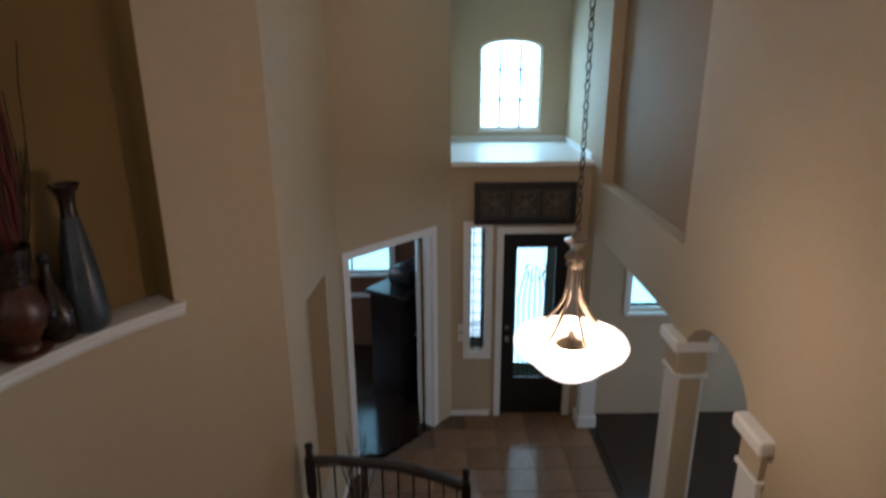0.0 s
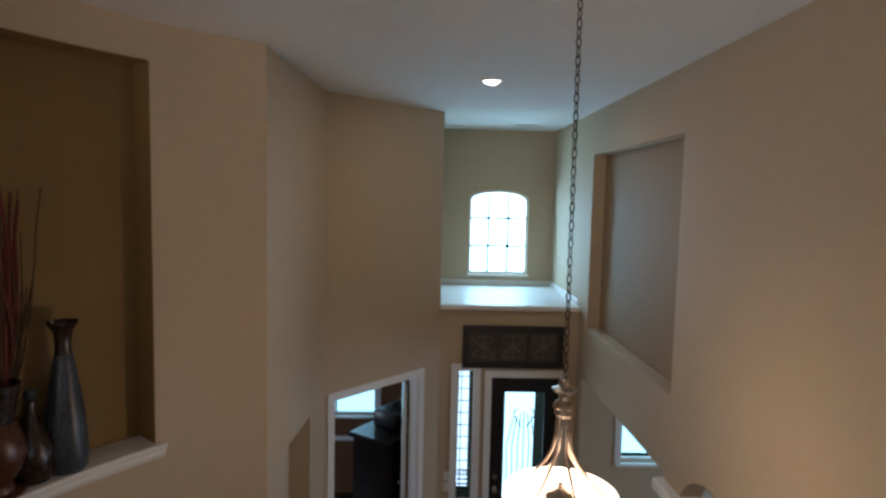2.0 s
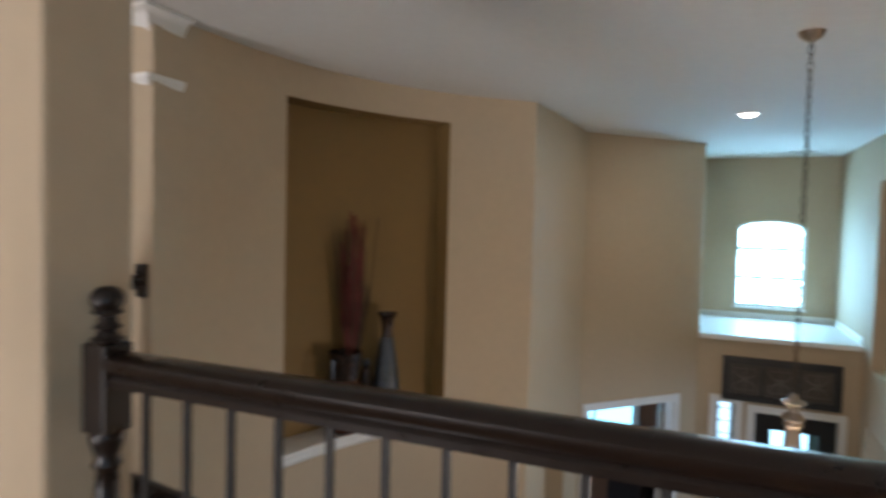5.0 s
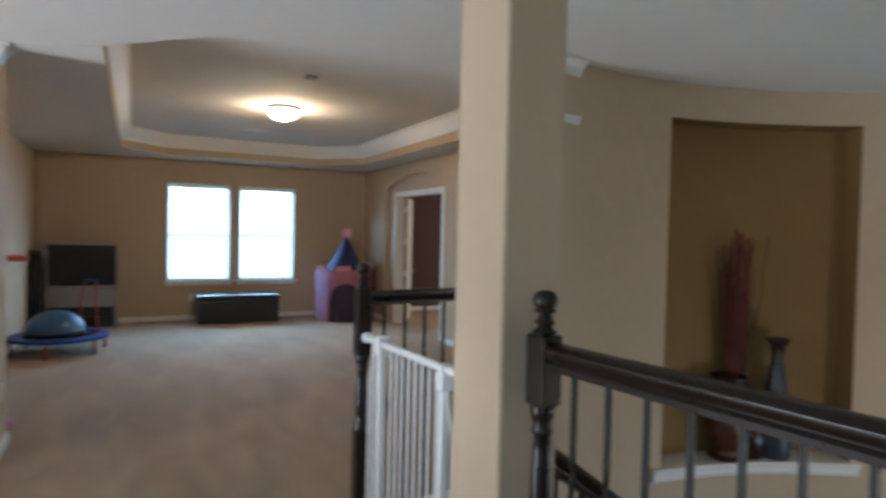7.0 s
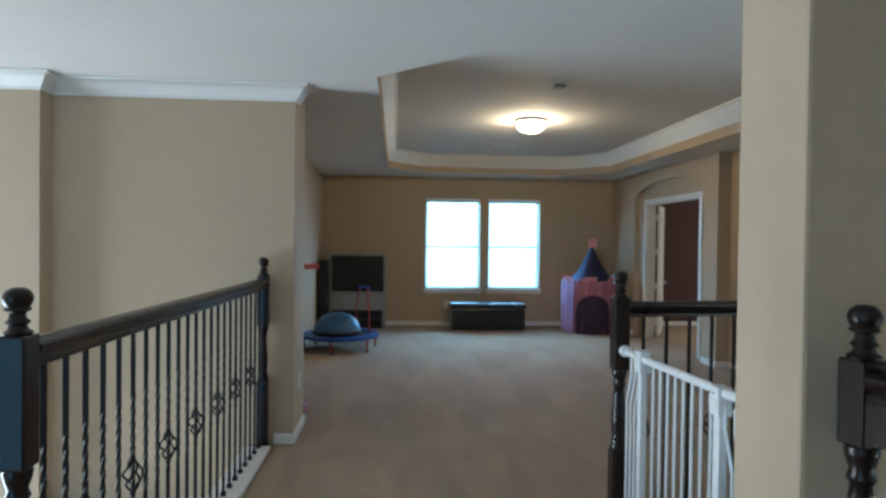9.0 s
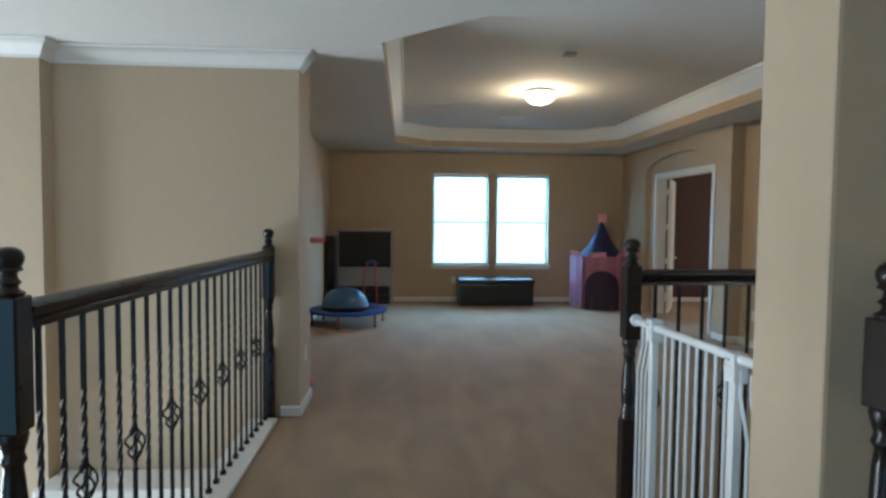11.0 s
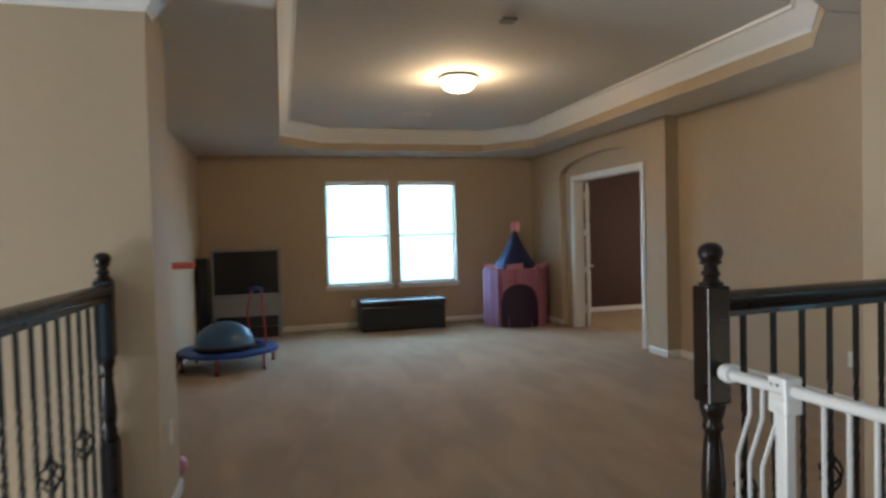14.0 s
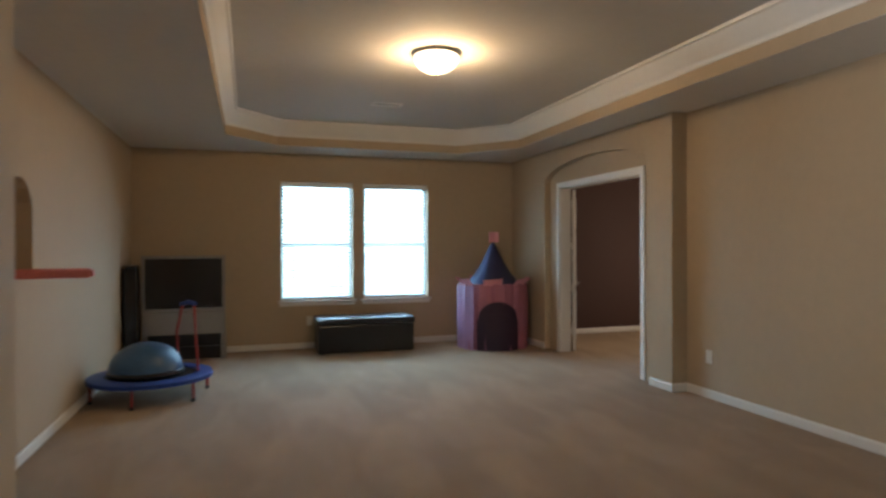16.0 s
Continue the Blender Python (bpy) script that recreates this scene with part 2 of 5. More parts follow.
def lathe(profile, x=0.0, y=0.0, z=0.0, seg=24, bm=None, a0=0.0, a1=360.0):
    """A turned shape from (radius, height) pairs."""
    bm = bm or bmesh.new()
    full = abs(a1 - a0 - 360) < 1e-6
    count = seg if full else seg + 1
    rings = []
    for r, h in profile:
        if r < 1e-5:
            rings.append([bm.verts.new((x, y, z + h))])
        else:
            rings.append([bm.verts.new((x + r * math.cos(radians(a0 + (a1 - a0) * i / seg)), y + r * math.sin(radians(a0 + (a1 - a0) * i / seg)), z + h)) for i in range(count)])
    for p, q in zip(rings, rings[1:]):
        for i in range(seg):
            j = (i + 1) % count
            if len(p) == 1 and len(q) > 1:
                bm.faces.new((p[0], q[j], q[i]))
            elif len(q) == 1 and len(p) > 1:
                bm.faces.new((p[i], p[j], q[0]))
            elif len(p) > 1:
                bm.faces.new((p[i], p[j], q[j], q[i]))
    if full and len(rings[0]) > 1:
        bm.faces.new(rings[0][::-1])
    if full and len(rings[-1]) > 1:
        bm.faces.new(rings[-1])
    return bm


def tube(points, radius, seg=8, bm=None, closed=False):
    """A round bar along a line of points; radius may be a list."""
    bm = bm or bmesh.new()
    pts = [Vector(p) for p in points]
    rad = radius if isinstance(radius, (list, tuple)) else [radius] * len(pts)
    rings, up = [], None
    for i, p in enumerate(pts):
        if closed:
            d = pts[(i + 1) % len(pts)] - pts[i - 1]
        else:
            d = pts[min(i + 1, len(pts) - 1)] - pts[max(i - 1, 0)]
        d.normalize()
        if up is None:
            up = Vector((0, 0, 1)) if abs(d.z) < 0.9 else Vector((1, 0, 0))
        side = d.cross(up).normalized()
        up = side.cross(d).normalized()
        rings.append([bm.verts.new(p + rad[i] * (math.cos(2 * math.pi * k / seg) * side + math.sin(2 * math.pi * k / seg) * up)) for k in range(seg)])
    pairs = list(zip(rings, rings[1:])) + ([(rings[-1], rings[0])] if closed else [])
    for p, q in pairs:
        for k in range(seg):
            bm.faces.new((p[k], p[(k + 1) % seg], q[(k + 1) % seg], q[k]))
    if not closed:
        bm.faces.new(rings[0][::-1]), bm.faces.new(rings[-1])
    return bm


def sweep(path, profile, closed=False, bm=None):
    """A moulding: a profile of (out, z) carried along a line in plan with mitred corners; out lies to the line's left."""
    bm = bm or bmesh.new()
    pts = [Vector((p[0], p[1])) for p in path]
    n = len(pts)
    rings = []
    for i in range(n):
        prev = pts[i] - pts[i - 1] if (closed or i) else pts[1] - pts[0]
        nxt = pts[(i + 1) % n] - pts[i] if (closed or i < n - 1) else pts[i] - pts[i - 1]
        a, b = Vector((-prev.y, prev.x)).normalized(), Vector((-nxt.y, nxt.x)).normalized()
        m = (a + b).normalized()
        m = m / max(0.3, m.dot(a))
        rings.append([bm.verts.new((pts[i].x + m.x * o, pts[i].y + m.y * o, z)) for o, z in profile])
    k = len(profile)
    pairs = list(zip(rings, rings[1:])) + ([(rings[-1], rings[0])] if closed else [])
    for p, q in pairs:
        for i in range(k):
            bm.faces.new((p[i], p[(i + 1) % k], q[(i + 1) % k], q[i]))
    if not closed:
        bm.faces.new(rings[0]), bm.faces.new(rings[-1][::-1])
    return bm


def wall_mesh(a, b, z0, z1, th, openings=(), bm=None):
    """A wall from a to b in plan, its thickness to the right of that line, with openings (s0, s1, z0, z1)."""
    bm = bm or bmesh.new()
    a, b = Vector(a), Vector(b)
    d = (b - a).normalized()
    r = Vector((d.y, -d.x))
    ln = (b - a).length
    cuts = sorted({0.0, ln, *[v for o in openings for v in o[:2]]})
    for s0, s1 in zip(cuts, cuts[1:]):
        mid = (s0 + s1) / 2
        holes = sorted((o[2], o[3]) for o in openings if o[0] < mid < o[1])
        z = z0
        spans = []
        for h0, h1 in holes:
            if h0 > z:
                spans.append((z, h0))
            z = max(z, h1)
        if z < z1:
            spans.append((z, z1))
        for u0, u1 in spans:
            prism([tuple(a + d * s0), tuple(a + d * s1), tuple(a + d * s1 + r * th), tuple(a + d * s0 + r * th)][::-1], u0, u1, bm)
    return bm


CROWN = lambda z, h=0.115: [(o * (0.5 + 4 * h), z - d * h / 0.125) for o, d in [(0.0, 0.125), (0.012, 0.125), (0.016, 0.105), (0.030, 0.095), (0.055, 0.055), (0.085, 0.022), (0.10, 0.02), (0.105, 0.004), (0.0, 0.004)]]
BASE = lambda z: [(0.0, z + 0.003), (0.014, z + 0.003), (0.014, z + 0.062), (0.008, z + 0.075), (0.0, z + 0.077)]


def fxy(x, y):
    v = FM @ Vector((x, y, 0))
    return (v.x, v.y)


# ---- large structure: upstairs ----
setting("floor_upstairs", prism([(-1.42, -4.2), fxy(0.99, -2.74), fxy(0.99, 0.38), (0.80, 0.50), (0.72, 0.52), (0.72, 1.70), (1.88, 1.70), (1.88, 1.88), (2.25, 2.5), (3.72, 2.5), (3.72, 5.9), (6.6, 5.9), (6.6, 9.36), (-1.80, 9.36), (-1.80, 3.25), (-1.42, 3.25)], -0.32, 0.0), CARPET, "tan cut pile carpet with vacuum marks")
TRAY = [(-0.53, 2.90), (0.08, 2.32), (1.50, 2.34), (2.38, 2.84), (2.88, 3.40), (2.88, 7.96), (2.32, 8.58), (0.04, 8.56), (-0.53, 7.98)]


def holed(outer, inner, z0, z1):
    bm = bmesh.new()
    edges = []
    for loop in (outer, inner):
        vs = [bm.verts.new((x, y, z0)) for x, y in loop]
        edges += [bm.edges.new((vs[i], vs[(i + 1) % len(vs)])) for i in range(len(vs))]
    got = bmesh.ops.triangle_fill(bm, edges=edges, use_beauty=True)
    faces = [f for f in got["geom"] if isinstance(f, bmesh.types.BMFace)]
    ext = bmesh.ops.extrude_face_region(bm, geom=faces)
    bmesh.ops.translate(bm, verts=[v for v in ext["geom"] if isinstance(v, bmesh.types.BMVert)], vec=(0, 0, z1 - z0))
    return bm


setting("ceiling", holed([(-7.5, -4.4), (11.4, -4.4), (11.4, 9.5), (-7.5, 9.5)], TRAY, ZH, ZH + 0.08), CEIL, "flat white textured ceiling over hall and game room")
setting("ceiling_tray", prism([(-0.75, 2.0), (3.1, 2.0), (3.1, 8.75), (-0.75, 8.75)], ZT, ZT + 0.08), CEIL, "raised tray ceiling")
setting("ceiling_soffit", prism([(-1.72, 3.40), (-1.17, 3.24), TRAY[0]] + TRAY[:3:-1] + [TRAY[3], (3.54, 2.84), (3.54, 9.26), (-1.72, 9.26)], ZC, ZH - 0.004), CEIL, "lower white textured ceiling round the tray")


def riser(z):
    return [(0.004, z + 0.001), (0.004, ZT - 0.001), (-0.05, ZT - 0.001), (-0.05, ZH + 0.085), (0.002, ZH + 0.085), (0.002, z + 0.001)]


setting("tray_riser", sweep(TRAY[3:] + TRAY[:1], riser(ZC)), PAINT, "tan painted riser of the tray ceiling")
setting("tray_riser_near", sweep(TRAY[:4], riser(ZH)), PAINT, "tan painted riser of the tray ceiling")
setting("trim_tray_crown", sweep(TRAY, CROWN(ZT, 0.19), closed=True), WHITE, "white crown moulding in the tray ceiling", smooth=True)

# game room walls; the room lies to the left of each line
W1, W2 = (0.10, 1.035), (1.175, 2.07)
setting("wall_window", wall_mesh((3.72, 9.18), (-1.80, 9.18), 0, ZH, 0.16, [(3.72 - W2[1], 3.72 - W2[0], 0.63, 2.17), (3.72 - W1[1], 3.72 - W1[0], 0.63, 2.17)]), PAINT, "tan painted wall with two windows")
NI = (5.18, 5.66)
left_wall = wall_mesh((-1.63, 9.18), (-1.63, 3.68), 0, ZH, 0.16, [(9.18 - NI[1], 9.18 - NI[0], 1.14, 1.76)])
NR = (NI[1] - NI[0]) / 2
for sgn in (-1, 1):
    arc = [((NI[0] + NI[1]) / 2 + sgn * NR * math.cos(radians(a)), 1.76 - 0.2 + 0.2 * math.sin(radians(a))) for a in range(0, 91, 15)]
    slab(arc + [((NI[0] + NI[1]) / 2 + sgn * NR, 1.76)], "x", -1.63, -1.79, left_wall)
box(-1.83, -1.79, 4.8, 5.8, 1.0, 1.9, left_wall)
setting("wall_left", left_wall, PAINT, "tan painted wall with a small arched niche")
# stub between hall railing and game room, and the wall over the great room
stub = prism([(-1.11, 3.20), (-1.11, 3.68), (-1.80, 3.68), (-1.80, 3.36), (-2.75, 3.36), (-2.75, 3.20)], ZG, ZH)
setting("wall_stub", stub, PAINT, "tan painted wall end beside the railing")
setting("wall_great_room_north", prism([(-2.75, 3.06), (-2.75, 3.36), (-7.3, 3.36), (-7.3, 3.06)], ZG, ZH), PAINT, "tan painted two storey wall")
setting("trim_great_crown", sweep([(-1.11, 3.34), (-1.11, 3.20), (-2.75, 3.20), (-2.75, 3.06), (-7.2, 3.06)], CROWN(ZH)), WHITE, "white crown moulding over the great room wall", smooth=True)
setting("great_room_ledge", box(-2.74, -1.62, 2.86, 3.197, -0.45, -0.36, bevel=0.012), WHITE, "white ledge on the great room wall below the landing")
# right side
setting("wall_right", prism([(3.50, 5.68), (3.50, 2.5), (3.72, 2.5), (3.72, 5.68)], 0, ZH), PAINT, "tan painted wall")
DY = (6.24, 7.90)
AY = (6.00, 8.16)
bay = wall_mesh((3.42, 5.68), (3.42, 9.18), 0, ZH, 0.14, [(DY[0] - 5.68, DY[1] - 5.68, -0.01, 2.05)])
arch = [((AY[0] + AY[1]) / 2 + (AY[1] - AY[0]) / 2 * math.cos(radians(a)), 2.12 + 0.23 * math.sin(radians(a))) for a in range(180, -1, -10)]
slab([(5.68, 0), (AY[0], 0)] + arch[:10] + [((AY[0] + AY[1]) / 2, ZH), (5.68, ZH)], "x", 3.34, 3.42, bay)
slab([((AY[0] + AY[1]) / 2, ZH)] + arch[9:] + [(AY[1], 0), (9.18, 0), (9.18, ZH)], "x", 3.34, 3.42, bay)
setting("wall_door_bay", bay, PAINT, "tan wall with an arched recess round the doorway")
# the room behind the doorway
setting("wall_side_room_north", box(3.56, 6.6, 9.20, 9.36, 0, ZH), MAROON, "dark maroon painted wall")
# east opening is out of view, added to let the warm lamp in
setting("wall_side_room_east", wall_mesh((6.6, 9.36), (6.6, 5.4), 0, ZH, -0.16, [(1.2, 2.6, 0.6, 2.1)]), MAROON, "dark maroon painted wall with an unseen opening added for light")
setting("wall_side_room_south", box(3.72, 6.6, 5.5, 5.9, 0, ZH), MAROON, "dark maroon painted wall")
setting("trim_side_room_crown", sweep([(6.6, 9.20), (3.57, 9.20)], CROWN(ZH)), WHITE, "white crown moulding", smooth=True)
setting("baseboard_side_room", sweep([(6.6, 9.20), (3.57, 9.20)], BASE(0)), WHITE, "white baseboard")
# partition behind the stair, with its trim
setting("wall_partition", prism([(1.86, 1.72), (2.3, 1.80), (3.6, 2.25), (3.6, 2.5), (2.3, 2.06), (1.86, 2.03)], -0.3, ZH), PAINT, "tan painted wall end at the stair")
setting("trim_partition", sweep([(2.2, 2.05), (1.86, 2.03), (1.86, 1.72), (2.06, 1.75)][::-1], [(o, z) for o, z in CROWN(ZH)]), WHITE, "white crown moulding round the wall end", smooth=True)
setting("trim_partition_band", sweep([(1.95, 2.035), (1.86, 2.03), (1.86, 1.72), (2.06, 1.75)][::-1], [(0, 2.15), (0.02, 2.15), (0.045, 2.185), (0.045, 2.205), (0, 2.205)]), WHITE, "white moulding band on the wall end")
setting("wall_column", box(0.586, 0.795, 0.222, 0.515, -0.3, ZH, bevel=0.012), PAINT, "tan painted square column at the stair head")
# baseboards of the game room
for line in ([(3.34, 9.18), (-1.63, 9.18), (-1.63, 3.68), (-1.11, 3.68), (-1.11, 3.20), (-1.24, 3.20)], [(3.50, 2.55), (3.50, 5.68), (3.34, 5.68), (3.34, AY[0])], [(3.34, AY[1]), (3.34, 9.16)]):
    setting("baseboard", sweep(line, BASE(0)), WHITE, "white painted baseboard on carpet")
# hall closes behind the camera
setting("wall_hall_south", box(-1.42, 1.4, -4.36, -4.2, ZG, ZH), PAINT, "tan painted wall")
# great room
setting("wall_great_room_west", wall_mesh((-7.1, 3.2), (-7.1, -4.3), ZG, ZH, 0.16, [(0.25, 2.35, -2.6, 1.2)]), PAINT, "tan wall with tall windows")
setting("wall_great_room_south", wall_mesh((-7.2, -4.2), (-1.42, -4.2), ZG, ZH, 0.16, [(1.3, 4.9, -1.9, 2.2)]), PAINT, "tan painted wall with tall windows")
setting("floor_great_room", box(-7.3, -1.0, -4.4, 3.3, ZG - 0.1, ZG), CARPET, "tan carpet of the great room")
setting("wall_great_room_east", box(-1.42, -1.30, -4.2, 3.3, ZG, -0.32), PAINT, "tan wall under the landing")

# ---- large structure: foyer, in its own frame ----
CX, CY, RC = 2.65, -1.25, 2.97


def polar(a, r):
    return (CX + r * math.cos(radians(a)), CY + r * math.sin(radians(a)))


NA = (50.0, 78.0)
NZ = (-0.12, 2.30)
curved = bmesh.new()
steps = [98 - 20 * i / 12 for i in range(12)] + [78 - 28 * i / 20 for i in range(20)] + [50 - 15 * i / 10 for i in range(11)]
for a, b in zip(steps, steps[1:]):
    spans = [(ZG, ZH)] if not (NA[0] <= (a + b) / 2 <= NA[1]) else [(ZG, NZ[0]), (NZ[1], ZH)]
    for z0, z1 in spans:
        prism([polar(a, RC), polar(b, RC), polar(b, RC + 0.42), polar(a, RC + 0.42)], z0, z1, curved)
setting("wall_stair_curved", curved, PAINT, "tan painted curved wall along the stair", FM)
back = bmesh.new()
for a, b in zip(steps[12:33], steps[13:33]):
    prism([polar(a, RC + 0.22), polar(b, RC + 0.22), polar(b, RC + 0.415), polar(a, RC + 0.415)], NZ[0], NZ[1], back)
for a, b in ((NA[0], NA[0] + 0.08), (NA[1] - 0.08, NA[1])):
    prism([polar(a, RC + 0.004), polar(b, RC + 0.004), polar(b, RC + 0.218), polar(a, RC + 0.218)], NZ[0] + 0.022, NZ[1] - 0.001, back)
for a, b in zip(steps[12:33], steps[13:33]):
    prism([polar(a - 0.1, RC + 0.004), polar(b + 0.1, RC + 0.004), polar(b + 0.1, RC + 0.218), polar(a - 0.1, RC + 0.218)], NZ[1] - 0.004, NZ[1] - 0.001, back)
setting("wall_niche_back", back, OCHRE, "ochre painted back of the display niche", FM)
sill_line = [polar(a, RC) for a in [NA[1] + 1.5] + steps[13:32] + [NA[0] - 1.0]]
sill = sweep(sill_line[::-1], [(-0.215, NZ[0] - 0.004), (-0.215, NZ[0] + 0.02), (0.045, NZ[0] + 0.02), (0.05, NZ[0] + 0.01), (0.045, NZ[0] - 0.01), (0.032, NZ[0] - 0.02), (0.03, NZ[0] - 0.05), (0.018, NZ[0] - 0.07), (0.002, NZ[0] - 0.085), (0.002, NZ[0] - 0.004)])
setting("niche_sill", sill, WHITE, "white curved sill with apron under the display niche", FM)

PA, PC, PB = polar(35, RC), (6.85, 0.33), (8.13, -0.88)
# straight wall with a tall arched niche
lw = wall_mesh(PC, PA, ZG, ZH, 0.30, [(0.55, 1.30, -2.55, -0.55)])
box(5.3, 6.5, 0.56, 0.62, -2.8, -0.4, lw)
setting("wall_foyer_left", lw, PAINT, "tan painted wall with a tall arched niche", FM)
# angled wall with the study doorway
DL = math.dist(PB, PC)
setting("wall_study", wall_mesh(PB, PC, ZG, ZH, 0.14, [(0.36, DL - 0.13, ZG - 0.01, -0.62)]), PAINT, "tan painted angled wall with a doorway", FM)
# front wall: below the ledge
RY = -2.60
setting("wall_front", wall_mesh((8.13, RY - 0.16), (8.13, PB[1]), ZG, 0.15, 0.16, [(0.36, 1.22, ZG - 0.01, -0.70), (0.16 + RY * -1 - 1.32, 0.16 + RY * -1 - 1.12, -2.34, -0.62)]), PAINT, "tan painted entrance wall", FM)
setting("ledge", box(8.07, 9.86, RY, PB[1], 0.15, 0.21, bevel=0.01), WHITE, "deep white plant ledge over the front door", FM)
AX = 9.87
AW = (-2.23, -1.34, 0.38, 1.52)
al = wall_mesh((AX, RY - 0.16), (AX, PB[1] + 0.16), 0.0, ZH, 0.16, [(AW[0] - RY + 0.16, AW[1] - RY + 0.16, AW[2], 1.64)])
mid, half = (AW[0] + AW[1]) / 2, (AW[1] - AW[0]) / 2
for sgn in (-1, 1):
    arc = [(mid + sgn * half * math.cos(radians(a)), AW[3] + 0.12 * math.sin(radians(a))) for a in range(0, 91, 15)]
    slab(arc + [(mid + sgn * half, 1.64)], "x", AX, AX + 0.16, al)
setting("wall_alcove", al, PAINT, "tan painted alcove wall with an arched window", FM)
setting("wall_alcove_left", box(8.29, AX, PB[1], PB[1] + 0.16, 0.0, ZH), PAINT, "tan painted alcove side", FM)
setting("wall_alcove_jamb", box(8.13, 8.29, PB[1], PB[1] + 0.16, 0.10, ZH), PAINT, "tan painted alcove corner", FM)
setting("baseboard_alcove", sweep([(8.2, RY), (AX, RY), (AX, PB[1]), (8.2, PB[1])], BASE(0.21)), WHITE, "white baseboard on the ledge", FM)

# right wall: display niche above, openings to the dining room below
RN = (5.29, 7.75, 0.02, 2.04)
OP1, OP2 = (5.32, 7.85), (4.05, 5.06)
rw = wall_mesh((0.7, RY), (AX, RY), ZG, ZH, 0.16, [(RN[0] - 0.7, RN[1] - 0.7, RN[2], RN[3]), (OP1[0] - 0.7, OP1[1] - 0.7, ZG - 0.01, -0.62), (OP2[0] - 0.7, OP2[1] - 0.7, ZG - 0.01, -0.40)])
mid, half = (OP2[0] + OP2[1]) / 2, (OP2[1] - OP2[0]) / 2
for sgn in (-1, 1):
    arc = [(mid + sgn * half * math.cos(radians(a)), -0.80 + 0.40 * math.sin(radians(a))) for a in range(0, 91, 15)]
    slab(arc + [(mid + sgn * half, -0.40)], "y", RY, RY - 0.16, rw)
# thin back panel that carries the niche's shade as a darker colour
setting("wall_niche_panel", box(RN[0], RN[1], RY - 0.158, RY - 0.145, RN[2], RN[3]), NICHE_SHADE, "back of the tall wall niche, its shade put into a darker tan", FM)
setting("wall_foyer_right", rw, PAINT, "tan painted two storey wall with a tall niche", FM)

# ground floors
setting("floor_foyer_base", box(0.5, 8.3, -2.7, 2.2, ZG - 0.12, ZG - 0.012), GROUT, "grout bed of the foyer floor", FM)
setting("floor_dining", box(2.0, 8.3, -7.0, -2.7, ZG - 0.12, ZG - 0.012), DARKWOOD, "dark boards of the dining room", FM)
setting("floor_study", prism([PC, PB, (8.3, -0.92), (10.4, -0.92), (10.4, 4.0), (6.85, 4.0)], ZG - 0.12, ZG - 0.012), DARKWOOD, "dark boards of the study", FM)
# dining room
DW = (-4.4, -3.2, -1.78, -0.75)
setting("wall_dining_front", wall_mesh((8.13, -7.0), (8.13, RY - 0.16), ZG, -0.35, 0.16, [(DW[0] + 7.0, DW[1] + 7.0, DW[2], DW[3])]), PAINT, "tan dining room wall with a window", FM)
# the opening here is out of view, added for the dining room's extra lamp
setting("wall_dining_south", wall_mesh((2.0, -7.0), (8.3, -7.0), ZG, -0.35, 0.16, [(2.6, 4.8, -2.5, -0.85)]), PAINT, "tan dining room wall with an unseen opening added for light", FM)
setting("wall_dining_west", box(1.9, 2.05, -7.0, RY - 0.16, ZG, -0.35), PAINT, "tan dining room wall", FM)
setting("ceiling_dining", box(1.9, 8.3, -7.1, RY - 0.162, -0.35, -0.27), CEIL, "white dining room ceiling", FM)
# study
SW = (0.05, 1.35, -2.0, -0.75)
setting("wall_study_east", wall_mesh((10.3, -0.92), (10.3, 4.0), ZG, -0.35, 0.16, [(SW[0] + 0.92, SW[1] + 0.92, SW[2], SW[3])]), RUST, "rust brown study wall with a window", FM)
# the study's north opening is never in view; it lets the extra lamp in
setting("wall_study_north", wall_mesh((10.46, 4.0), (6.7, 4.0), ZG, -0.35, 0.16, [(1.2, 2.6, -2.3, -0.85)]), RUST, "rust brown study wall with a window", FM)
setting("wall_study_south", box(8.29, 10.3, -1.06, -0.925, ZG, -0.35), RUST, "rust brown study wall", FM)
setting("wall_study_west", box(6.70, 6.84, 0.64, 4.0, ZG, -0.35), RUST, "rust brown study wall", FM)
setting("ceiling_study", prism([(6.99, 0.35), (8.2, -0.84), (10.4, -0.84), (10.4, 4.1), (6.75, 4.1)], -0.35, -0.27), CEIL, "white study ceiling", FM)
setting("trim_study_chair_rail", sweep([(10.3, -0.9), (10.3, 3.95)], [(0, -2.42), (0.02, -2.42), (0.03, -2.38), (0.02, -2.34), (0, -2.34)]), WHITE, "white chair rail in the study", FM)
setting("wall_behind_foyer", box(0.5, 0.62, -2.75, 2.2, ZG, -0.32), PAINT, "tan wall under the landing", FM)
setting("ground", box(-300, 300, -300, 300, ZG - 0.9, ZG - 0.5), GROUND, "lawn around the house")
for line in ([(8.13, -2.24 + 0.85), (8.13, PB[1]), (PB[0] - 0.02, PB[1])], [(PC[0], 0.33), (PA[0], PA[1])], [(2.3, RY), (4.0, RY)]):
    setting("baseboard", sweep(line, BASE(ZG)), WHITE, "white painted baseboard", FM)

